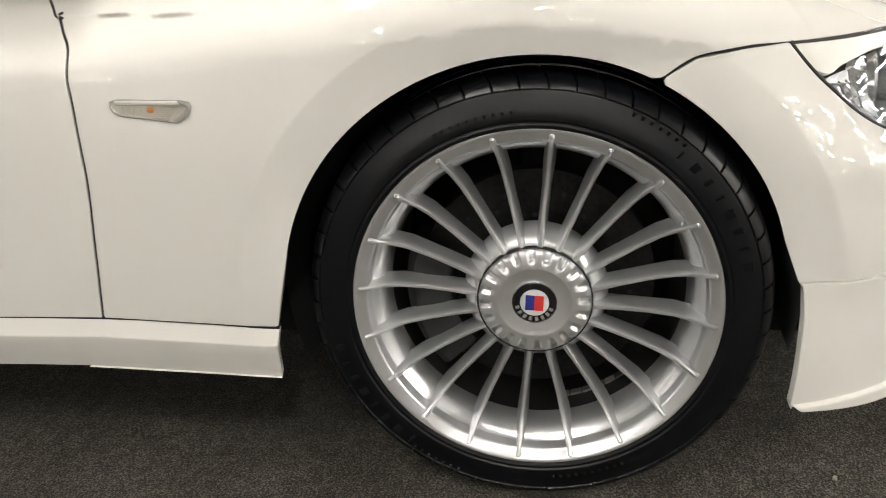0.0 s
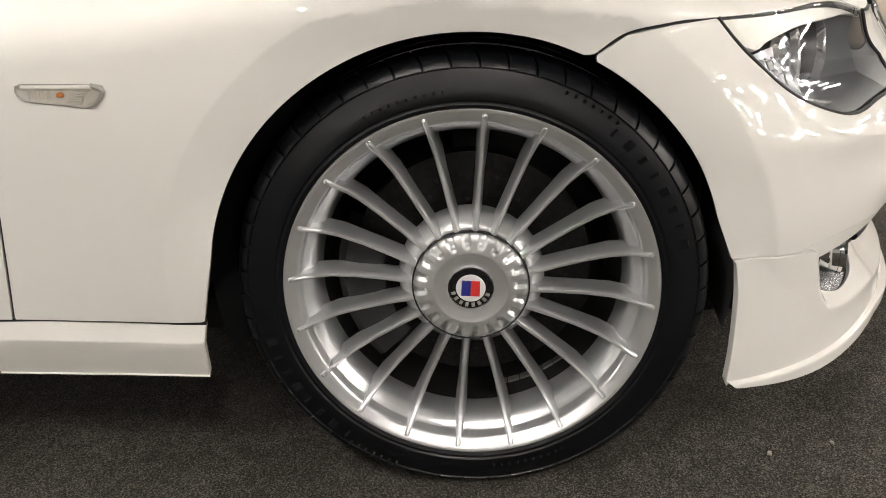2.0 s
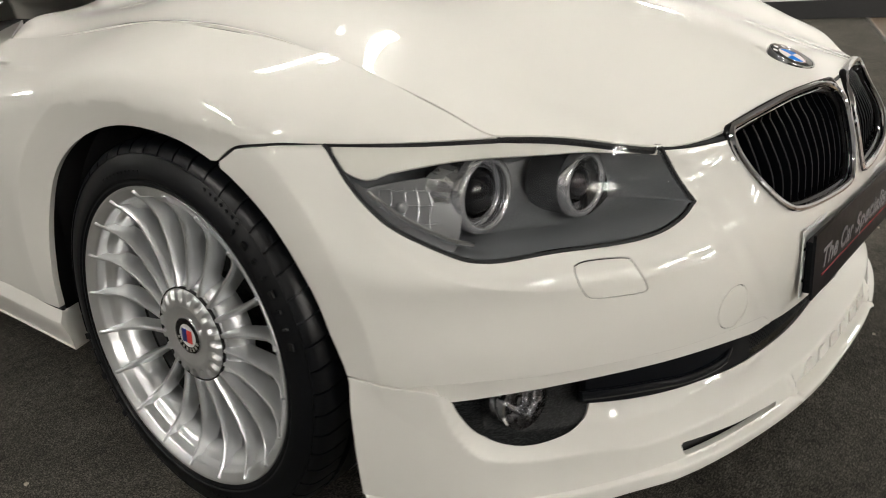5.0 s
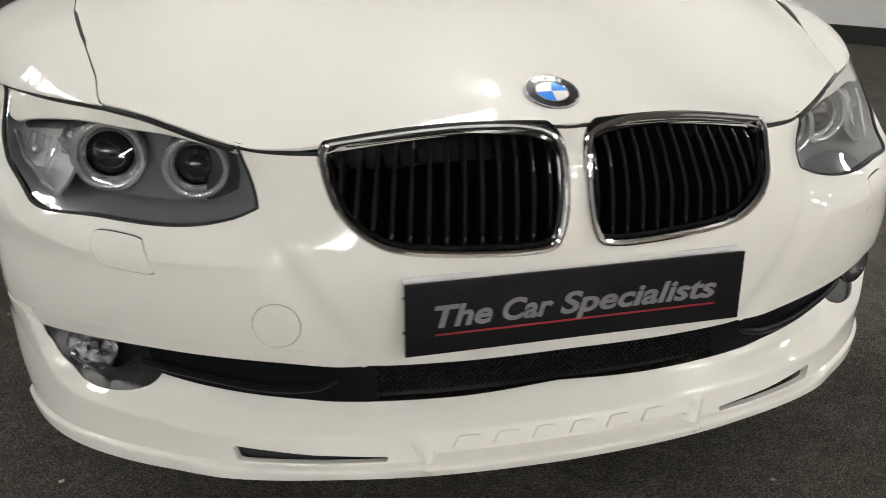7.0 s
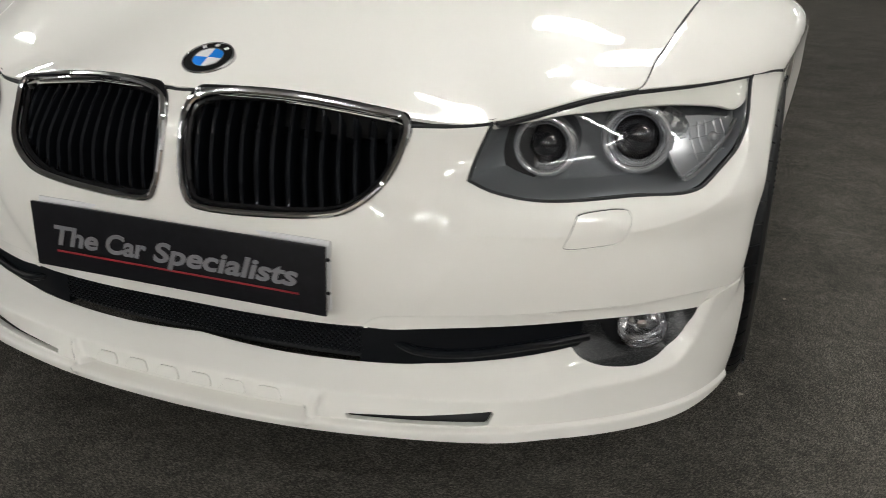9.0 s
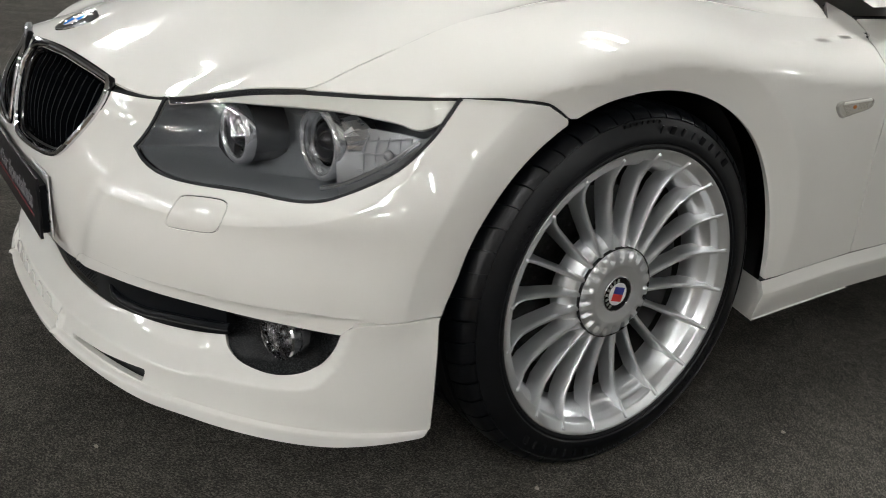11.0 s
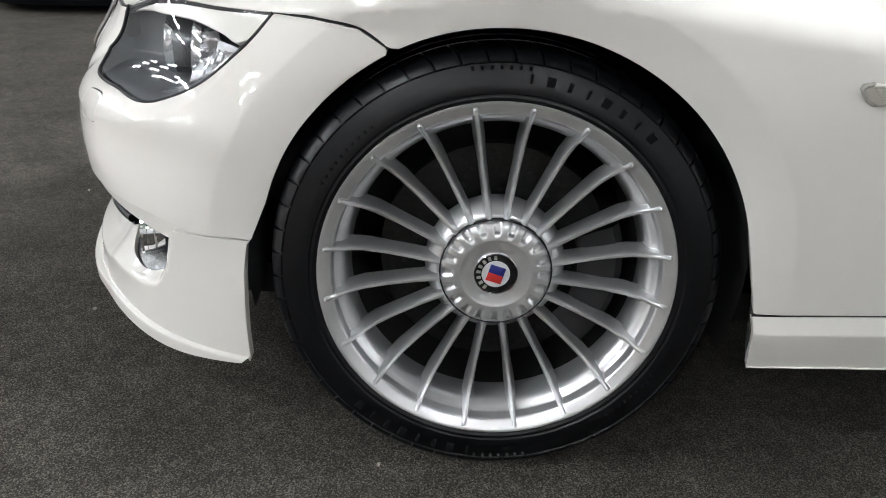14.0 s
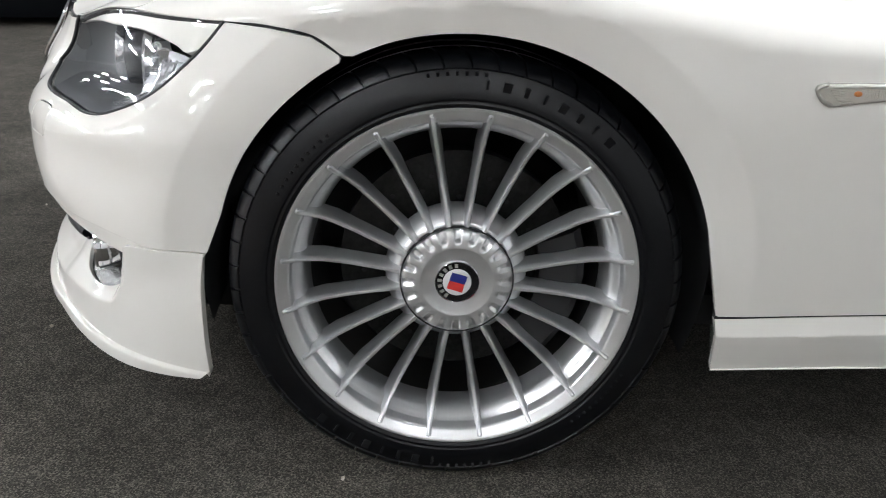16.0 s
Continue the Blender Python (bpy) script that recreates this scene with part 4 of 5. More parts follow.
# headlamps
lamp_dark = noise_look(mat("lamp_sleeve", (0.2, 0.2, 0.21), 0.3, 0.7), 300, (0.13, 0.135, 0.145), (0.19, 0.195, 0.205), (0.2, 0.3))
LID_LOW = curve(Q((1.052, -.012), (1.036, -.030), (.999, -.042), (.965, -.034), (.868, -.023), (.742, -.021), (.682, -.021), (.60, -.029), (.560, -.036)), 6)
for s in (1, -1):
    m = sided(s)
    hl = hang("headlamp", mesh_of("headlamp", [(0, 0, 0)], [], plastic), car, "clear headlamp with two ringed projector lenses")
    cover = panel("cover", m(HEADLAMP), [], clear, hl, gap=0.0015, flange=0.004, sink=0.001)
    cover.visible_shadow = False
    loop = resample(HEADLAMP, 0.008)
    edge_line = np.vstack([HL_INNER[:-1], HL_BOTTOM])
    part("seal", tube([at_skin(s * u, v, -0.0012)[0] for u, v in edge_line], 0.0031, 6), gap_black, hl)
    # bowl
    V, F = [], []
    L0 = shrunk(loop, 0.004)
    n_ = len(L0)
    P0 = [at_skin(s * u, v, -0.004)[0] for u, v in L0]
    mid = sum(P0, Vector()) / n_
    back = Vector((-0.22 * s, 0.97, 0.0))
    for depth, k in ((0.0, 1.0), (0.02, .985), (0.05, .95), (0.08, .88), (0.10, .78), (0.105, 0.5)):
        for p in P0:
            q = mid + (p - mid) * k + back * depth
            if p.z < mid.z:
                q.z = p.z - 0.05 * depth
            V.append(tuple(q))
    V.append(tuple(mid + back * 0.105))
    for r in range(5):
        for i in range(n_):
            j = (i + 1) % n_
            F.append((r * n_ + i, r * n_ + j, (r + 1) * n_ + j, (r + 1) * n_ + i))
    for i in range(n_):
        F.append((5 * n_ + i, 5 * n_ + (i + 1) % n_, 6 * n_))
    hang("housing", mesh_of("housing", V, F, lamp_haze_grey), hl)
    # dark shelf low in the lamp
    shelf = np.vstack([curve(Q((.525, -.104), (.60, -.113), (.70, -.119), (.80, -.123), (.87, -.126)), 5), HL_BOTTOM[HL_BOTTOM[:, 0] < .885][::-1] + np.array([0, .004])])
    panel("lower_bezel", m(shelf), [], lamp_haze_grey, hl, sink=0.018, gap=0.002, flange=0.05)
    lid = np.vstack([HL_TOP[1:-1] - np.array([0, .0015]), LID_LOW[::-1]])
    panel("lid_strip", m(lid), [], lid_white, hl, sink=0.005, gap=0.0005, flange=0.006)
    for name, c, r in (("projector_outer", (.638, -.462, .574), .055), ("projector_inner", (.511, -.543, .567), .048)):
        pr = hang(name, mesh_of(name, [(0, 0, 0)], [], plastic), hl)
        ax = Vector((0.10 * s, -1, -0.02)).normalized()
        M = Matrix.Translation((s * c[0], c[1], c[2])) @ ax.to_track_quat("X", "Z").to_matrix().to_4x4()
        for nm, prof, mt in (("ring_tube", [(.006 + .0055 * math.cos(a), r * .90 + .0055 * math.sin(a)) for a in np.linspace(0, 2 * math.pi, 13)], milky),
                             ("bezel", [(-.016, r * .64), (-.012, r * .70), (-.005, r * .73), (-.008, r * .80), (.000, r * .86), (.003, r * .97), (.008, r), (.006, r * 1.03), (-.004, r * 1.035)], reflector),
                             ("sleeve", [(-.004, r * 1.02), (-.06, r * 1.04)], lamp_dark),
                             ("lens", [(-.022, r * .64), (-.006, r * .57), (.004, r * .42), (.010, r * .2), (.012, 0)], glass_black),
                             ("lens_collar", [(-.03, r * .70), (-.008, r * .69), (-.006, r * .65), (-.02, r * .62)], chrome)):
            bm = lathe(prof, 48)
            bmesh.ops.transform(bm, matrix=M, verts=bm.verts)
            part(nm, bm, mt, pr)
    # turn signal reflector at the outer end
    sig = curve(Q((.885, -.040), (.95, -.040), (.999, -.046), (1.035, -.034), (1.012, -.056), (.965, -.087), (.915, -.113), (.885, -.118), (.872, -.08)), 4, True)
    sg = panel("signal_reflector", m(sig), [], signal_satin, hl, sink=0.030, gap=0.0, flange=0.006)
    for k in range(5):
        path = [at_skin(s * (u + .017 * k), v, -0.026)[0] for u, v in ((.915, -.100 + .008 * k), (.915, -.07), (.92, -.05))]
        part("rib", tube(path, 0.0016, 6), signal_satin, sg)
    # bright crescent beside the outer projector, in facets
    V, F = [], []
    for i in range(15):
        a = radians(-62 + 124 * i / 14)
        for q, (rr, dp) in enumerate(((.060, -.014), (.074, -.002 - .004 * (i % 2)), (.084, .014))):
            V.append((s * (.640 + rr * math.cos(a) * .95), -.462 + dp + .75 * rr * math.cos(a) * .55, .578 + rr * math.sin(a) * .62))
    for i in range(14):
        for q in range(2):
            F.append((i * 3 + q, i * 3 + q + 1, i * 3 + q + 4, i * 3 + q + 3))
    hang("side_reflector", mesh_of("side_reflector", V, F, reflector, False), hl)
    p, n = at_skin(s * .955, -.075, -0.02)
    bm = bmesh.new()
    bmesh.ops.create_uvsphere(bm, u_segments=16, v_segments=10, radius=0.008, matrix=Matrix.Translation(p))
    part("signal_bulb", bm, amber, sg)
    # light guide along the lower outer edge
    for k in range(3):
        path = [at_skin(s * u, v + .019 * k, -0.0255)[0] for u, v in ((.905 + .004 * k, -.094), (.945 + .004 * k, -.092), (.975 + .006 * k, -.088))]
        part("rib", tube(path, 0.0014, 6), signal_satin, sg)
    path = [at_skin(s * u, v, -0.012)[0] for u, v in curve(Q((.86, -.118), (.90, -.110), (.955, -.085), (1.0, -.055)), 6)]
    part("light_guide", tube(path, 0.004, 8), reflector, hl)

# side turn signals: a bright tray under a clear lens, with bulb and ribs
signal_tray = noise_look(mat("signal_tray", (0.72, 0.69, 0.62), 0.25, 0.35), 500, (0.70, 0.67, 0.60), (0.78, 0.75, 0.68), (0.16, 0.22), detail=2)
signal_rim = mat("signal_rim", (0.38, 0.37, 0.34), 0.3, 0.4)
amber_bulb = mat("amber_bulb", (0.62, 0.24, 0.07), 0.25, coat=1.0)
LENS = shrunk(resample(IND, 0.005), 0.0022)
for s in (1, -1):
    m = sided(s)
    si = panel("side_signal", m(IND), [], signal_tray, car, "clear ribbed side turn signal with an amber bulb", sink=-0.0015, gap=0.0005, step=0.008, flange=0.014)
    part("rim", tube([at_skin(s * u, v, 0.0015)[0] for u, v in resample(IND, 0.006)], 0.0016, 6, True), signal_rim, si)
    nose_cap = [at_skin(s * (QUARTER + y), v, 0.003)[0] for y, v in curve(Q((.447, -.0255), (.4365, -.030), (.4345, -.036), (.443, -.046), (.454, -.0515)), 5)]
    part("nose_cap", tube(nose_cap, 0.0030, 8), signal_rim, si)
    lid_path = [at_skin(s * (QUARTER + y), v, 0.0035)[0] for y, v in curve(Q((.446, -.0275), (.49, -.0255), (.534, -.0238)), 6)]
    part("upper_strip", tube(lid_path, 0.0028, 8), lid_white, si)
    for k in range(6):
        y0 = .449 + 0.0028 * k
        part("rib", tube([at_skin(s * (QUARTER + y0), -.0315 - .003 * k, 0.0030)[0], at_skin(s * (QUARTER + y0 + .019), -.0325 - .0026 * k, 0.0032)[0]], 0.0009, 5), signal_tray, si)
    for k in range(7):
        y0 = .500 + 0.0045 * k
        part("rib", tube([at_skin(s * (QUARTER + y0), -.0290, 0.0024)[0], at_skin(s * (QUARTER + y0), -.0405 + .0004 * k, 0.0024)[0]], 0.0008, 5), signal_tray, si)
    p, n = at_skin(s * (QUARTER + .487), -.0355, 0.0025)
    bm = bmesh.new()
    bmesh.ops.create_uvsphere(bm, u_segments=14, v_segments=8, radius=1, matrix=Matrix.Translation(p) @ Matrix.Diagonal((.002, .0055, .0036, 1)))
    part("bulb", bm, amber_bulb, si)
    lens = panel("lens", m(LENS), [], clear, si, sink=-0.0065, gap=0.0, step=0.008, flange=0.005)
    lens.visible_shadow = False

# bonnet badge
p, n = skin_xy(np.array([0.0]), np.array([-.664]))[0], skin_normals(skin_xy, np.array([[0.0, -.664]]))[0]
n = Vector((0, -0.44, 0.898))
M = Matrix.Translation(Vector(p) + n * 0.002) @ n.to_track_quat("X", "Z").to_matrix().to_4x4()
badge = hang("round_badge", mesh_of("round_badge", [(0, 0, 0)], [], chrome), bonnet, "round badge, black ring with blue and white quarters")
for nm, prof, mt in (("badge_rim", [(-.012, .0425), (.002, .0425), (.0048, .0412), (.0048, .0388), (.003, .0380)], chrome), ("badge_ring", [(.003, .0388), (.0045, .0375), (.0048, .026), (.003, .0245)], black_enamel),
                     ("badge_inner_rim", [(.004, .0258), (.0052, .0252), (.0052, .0244), (.004, .0238)], chrome)):
    bm = lathe(prof, 64)
    bmesh.ops.transform(bm, matrix=M, verts=bm.verts)
    part(nm, bm, mt, badge)
for a in (-38, 0, 38):
    bm = bmesh.new()
    box(bm, .0008, .0062, .0070, m=M @ Matrix.Rotation(radians(a), 4, "X") @ Matrix.Translation((.0051, 0, .0318)))
    part("ring_bar", bm, white_enamel, badge)
for k in range(4):
    bm = bmesh.new()
    c0 = bm.verts.new((.0048, 0, 0))
    rim = [bm.verts.new((.0042, .0242 * math.sin(a), .0242 * math.cos(a))) for a in np.linspace(k * math.pi / 2, (k + 1) * math.pi / 2, 12)]
    for a, b in zip(rim, rim[1:]):
        bm.faces.new((c0, a, b))
    bmesh.ops.transform(bm, matrix=M, verts=bm.verts)
    part("quarter", bm, blue_enamel if k % 2 == 0 else white_enamel, badge)

# show plate with its backing
plate = hang("show_plate", mesh_of("show_plate", [(0, 0, 0)], [], plate_black), car, "black show plate with silver lettering and red line")
PY = -0.800
for nm, sx, sy, sz, cx, cz, y, mt in (("backing_plate", .520, .003, .109, .004, .3985, PY + .017, white_enamel), ("plate_face", .521, .005, .107, .004, .396, PY, plate_black), ("bracket", .500, .012, .085, .004, .392, PY + .0095, plastic)):
    bm = bmesh.new()
    box(bm, sx, sy, sz, (cx, y, cz), bevel=min(sy, .004) * .4)
    part(nm, bm, mt, plate)
for x in (-.2525, .2605):
    for z in (.372, .424):
        bm = bmesh.new()
        bmesh.ops.create_cone(bm, cap_ends=True, segments=12, radius1=.0032, radius2=.0024, depth=.003, matrix=Matrix.Translation((x, PY + .0145, z)) @ Matrix.Rotation(math.pi / 2, 4, "X"))
        part("screw", bm, plastic, plate)


def words(text, shear=0.24):
    """Mesh of slanted lettering in the built-in font, and its vertices."""
    cu = bpy.data.curves.new("lettering", "FONT")
    cu.body, cu.shear, cu.offset, cu.extrude = text, shear, 0.026, 0.006
    ob = bpy.data.objects.new("lettering", cu)
    scene.collection.objects.link(ob)
    bpy.context.view_layer.update()
    me = bpy.data.meshes.new_from_object(ob.evaluated_get(bpy.context.evaluated_depsgraph_get()))
    bpy.data.objects.remove(ob)
    return me, np.array([v.co[:] for v in me.vertices])


CAP_HEIGHT = np.ptp(words("T")[1][:, 1])


def lettering(text, width, capital, at, material, parent):
    """A word centred on at[0] with its foot at at[2]."""
    me, co = words(text)
    lo, hi = co.min(0), co.max(0)
    k, kz = width / (hi[0] - lo[0]), capital / CAP_HEIGHT
    for v, c in zip(me.vertices, co):
        v.co = (at[0] + (c[0] - (lo[0] + hi[0]) / 2) * k, at[1] - c[2] * 0.1, at[2] + c[1] * kz)
    me.materials.clear()
    me.materials.append(material)
    return hang("lettering", me, parent)


for text, x, width in (("The", -.173, .084), ("Car", -.078, .076), ("Specialists", .096, .250)):
    lettering(text, width, .033, (x, PY - .0029, .3835), grey_letter, plate)
bm = bmesh.new()
box(bm, .435, .001, .0028, (.004, PY - .0030, .372))
part("red_line", bm, plate_red, plate)


# ---- wheels ----
weight_grey = mat("weight_grey", (0.34, 0.335, 0.32), 0.45, 0.5)


def spoke_mesh():
    """One blade from the hub to the flange, ridge outwards."""
    stations = [(.074, .0935, .0042, .0085), (.092, .0915, .0038, .0072), (.12, .0885, .0035, .0065), (.16, .0870, .0034, .0065), (.195, .0905, .0034, .0085), (.215, .0985, .0034, .0085), (.230, .1085, .0034, .0080), (.240, .1170, .0034, .0060), (.2465, .1212, .0034, .0050), (.2486, .1205, .0030, .0046), (.2496, .1185, .0022, .0040)]
    V, F = [], []
    for r, x, w0, w1 in stations:
        deep = .034 if r < .22 else .034 - (r - .22) * .45
        for dx, tt in ((-deep, -w1), (-.010, -w0 * 1.25), (-.0025, -w0), (0, -w0 * .5), (0, w0 * .5), (-.0025, w0), (-.010, w0 * 1.25), (-deep, w1)):
            V.append((x + dx, tt, r))
    n = 8
    for i in range(len(stations) - 1):
        for k in range(n):
            a, b = i * n + k, i * n + (k + 1) % n
            F.append((a, b, b + n, a + n))
    F.append(tuple(range(n))[::-1])
    F.append(tuple(range((len(stations) - 1) * n, len(stations) * n)))
    bm = bmesh.new()
    vs = [bm.verts.new(v) for v in V]
    for f in F:
        bm.faces.new([vs[i] for i in f])
    bmesh.ops.recalc_face_normals(bm, faces=bm.faces)
    me = bpy.data.meshes.new("spoke")
    for f in bm.faces:
        f.smooth = True
    for e in bm.edges:
        e.smooth = not (len(e.link_faces) == 2 and e.calc_face_angle(0) > radians(50))
    bm.to_mesh(me)
    bm.free()
    me.materials.append(silver)
    return me


def cap_mesh():
    """Hub cap with twenty scallops round its edge."""
    n = 240
    prof = [(.0968, .0), (.0968, .031), (.0974, .036), (.0990, .046), (.1000, .0505), (.1004, .0518), (.1005, .0530), (.1002, .0550), (.1000, .0600), (.0998, .0618), (.0997, .0630), (.0996, .0640), (.0993, .0660), (.0988, .0700), (.0978, .0740), (.0960, .0772), (.0930, .0792), (.0880, .0798), (.075, .0798)]
    V, F = [], []
    for i in range(n):
        a = 2 * math.pi * i / n
        ph = (i % 12) / 12 * 2 * math.pi
        notch = float(np.clip((math.cos(ph) + 0.10) / 0.62, 0, 1))
        notch = notch * notch * (3 - 2 * notch)
        for x, r in prof:
            k = np.clip((r - .0610 - .0025 * (1 - notch)) / .003, 0, 1) * np.clip((x - .08) / .008, 0, 1)
            V.append((x - 0.0065 * notch * k, r * math.sin(a), r * math.cos(a)))
    m = len(prof)
    for i in range(n):
        j = (i + 1) % n
        for k in range(m - 1):
            F.append((i * m + k, i * m + k + 1, j * m + k + 1, j * m + k))
    return mesh_of("hub_cap", V, F, silver)


SPOKE, CAP = spoke_mesh(), cap_mesh()
# tyre section, grooves in the tread
T = [(-.118, .243), (-.122, .262), (-.121, .285), (-.114, .306), (-.103, .318), (-.085, .3235), (-.06, .325), (-.058, .318), (-.046, .318), (-.044, .3255), (-.008, .3258), (-.006, .3185), (.006, .3185), (.008, .3258),
     (.044, .3255), (.046, .318), (.058, .318), (.06, .325), (.063, .3205), (.085, .3195), (.098, .3165), (.105, .3125), (.110, .3070), (.1135, .3060), (.1130, .3050), (.1185, .2920), (.1215, .2810), (.1228, .2740), (.1225, .2680), (.1205, .2655), (.1205, .2645), (.1215, .2615), (.1195, .2570), (.115, .2535), (.10, .240)]


def block_mesh():
    """One shoulder block: a short stretch of the tyre's shoulder standing proud of it."""
    outer = [(.062, .3266), (.085, .3252), (.0985, .3222), (.1060, .3180), (.1120, .3115), (.1142, .3072)]
    inner = [(.112, .3050), (.100, .3150), (.062, .3200)]
    prof = outer + inner
    V, F = [], []
    for i in range(4):
        a = radians((i / 3 - 0.5) * 360 / 54 * 0.90)
        for x, r in prof:
            b = a + radians(1.6) * (x - .09) / .03
            V.append((x, r * math.sin(b), r * math.cos(b)))
    n = len(prof)
    for i in range(3):
        for k in range(n):
            F.append((i * n + k, i * n + (k + 1) % n, i * n + n + (k + 1) % n, i * n + n + k))
    F += [tuple(range(n))[::-1], tuple(range(3 * n, 4 * n))]
    bm = bmesh.new()
    vs = [bm.verts.new(v) for v in V]
    for f in F:
        bm.faces.new([vs[i] for i in f])
    bmesh.ops.recalc_face_normals(bm, faces=bm.faces)
    for f in bm.faces:
        f.smooth = True
    for e in bm.edges:
        e.smooth = not (len(e.link_faces) == 2 and e.calc_face_angle(0) > radians(40))
    me = bpy.data.meshes.new("tread_block")
    bm.to_mesh(me)
    bm.free()
    me.materials.append(rubber)
    return me


BLOCK = block_mesh()


def make_wheel(s, phase):
    w = hang("wheel", mesh_of("wheel", [(0, 0, 0)], [], rubber), car, "silver twenty-spoke alloy wheel on a low-profile tyre")
    w.matrix_basis = Matrix.Translation((s * 0.735, 0, 0.3245)) @ (Matrix.Identity(4) if s > 0 else Matrix.Rotation(math.pi, 4, "Z")) @ Matrix.Rotation(radians(-phase), 4, "X")
    tyre = part("tyre", lathe(T, 160), rubber, w, angle=28)
    # shoulder blocks of the tread with open grooves between them
    for k in range(54):
        hang("tread_block", BLOCK, tyre).matrix_basis = Matrix.Rotation(2 * math.pi * k / 54, 4, "X")
    # raised plain bars where the sidewall carries its writing
    for a0, n_, dr, wd in ((27, 8, .286, .019), (207, 8, .286, .019), (140, 10, .279, .006), (320, 10, .279, .006), (12, 7, .300, .007), (190, 7, .300, .007)):
        for k in range(n_):
            a = radians(a0 + phase * (1 if s > 0 else 1) + k * (5.2 if wd > .01 else 2.4))
            bm = bmesh.new()
            x = .1210 if dr < .285 else (.1206 if dr < .295 else .1158)
            box(bm, .0030, (.0035, .011, .006)[k % 3] if wd > .01 else .004, wd, m=Matrix.Rotation(-a, 4, "X") @ Matrix.Translation((x, 0, dr)) @ Matrix.Rotation(radians(14 if dr < .295 else 25), 4, "Y"), bevel=.0008)
            part("raised_bar", bm, rubber, tyre)
    rim = [(.100, .2445), (.112, .2505), (.1150, .2560), (.1180, .2568), (.1200, .2555), (.1198, .2530), (.1185, .2505), (.1130, .2400), (.1115, .2378), (.1085, .2362), (.0960, .2350), (.0930, .2335), (.0900, .2290), (.0840, .2235), (.0760, .2195), (.0600, .2165), (.0420, .2140)]
    rm = part("rim", lathe(rim, 160), silver, w, angle=30)
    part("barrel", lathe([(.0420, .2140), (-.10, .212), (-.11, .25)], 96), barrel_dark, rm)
    bm = lathe([(.046, .0), (.046, .104), (.056, .1035), (.066, .0995), (.075, .0930), (.081, .0870), (.084, .0825), (.082, .078), (.07, .0)], 80)
    part("hub", bm, silver, w, angle=60)
    gap = lathe([(.0925, .0797), (.0935, .0808), (.0925, .0822), (.088, .0822)], 120)
    part("cap_gap", gap, gap_black, w)
    for k in range(20):
        o = hang("spoke", SPOKE, w)
        o.matrix_basis = Matrix.Rotation(radians(-18 * k), 4, "X")
    cap = hang("hub_cap", CAP, w, "silver hub cap with a scalloped edge")
    cap.matrix_basis = Matrix.Rotation(radians(9), 4, "X")
    part("emblem_rim", lathe([(.0960, .0322), (.0996, .0318), (.1002, .0308), (.0991, .0300)], 64), chrome, cap)
    part("emblem_ring", lathe([(.0990, .0302), (.0996, .0295), (.0996, .0208), (.0990, .0202)], 64), black_enamel, cap)
    part("emblem_field", lathe([(.0992, .0206), (.1000, .0198), (.1002, 0)], 64), white_enamel, cap)
    tilt = radians(-125 if s > 0 else -7)
    for side_, mt in ((-1, dark_blue), (1, red_enamel)):
        bm = bmesh.new()
        box(bm, .0014, .0128, .0230, m=Matrix.Rotation(tilt, 4, "X") @ Matrix.Translation((.1004, side_ * .0064, 0)), bevel=.0005)
        part("shield_half", bm, mt, cap)
    for k in range(8):
        a = radians(110 + 20 * k)
        bm = bmesh.new()
        box(bm, .0008, .0045, .0060, m=Matrix.Rotation(tilt + a, 4, "X") @ Matrix.Translation((.0997, 0, .0252)))
        part("ring_bar", bm, signal_rim, cap)
    if s < 0:
        for k in range(6):
            bm = bmesh.new()
            box(bm, .013, .0175, .0035, m=Matrix.Rotation(radians(phase + 190 + 5.3 * k), 4, "X") @ Matrix.Translation((.005, 0, .2095)), bevel=.0008)
            part("balance_weight", bm, weight_grey, rm)
    return w


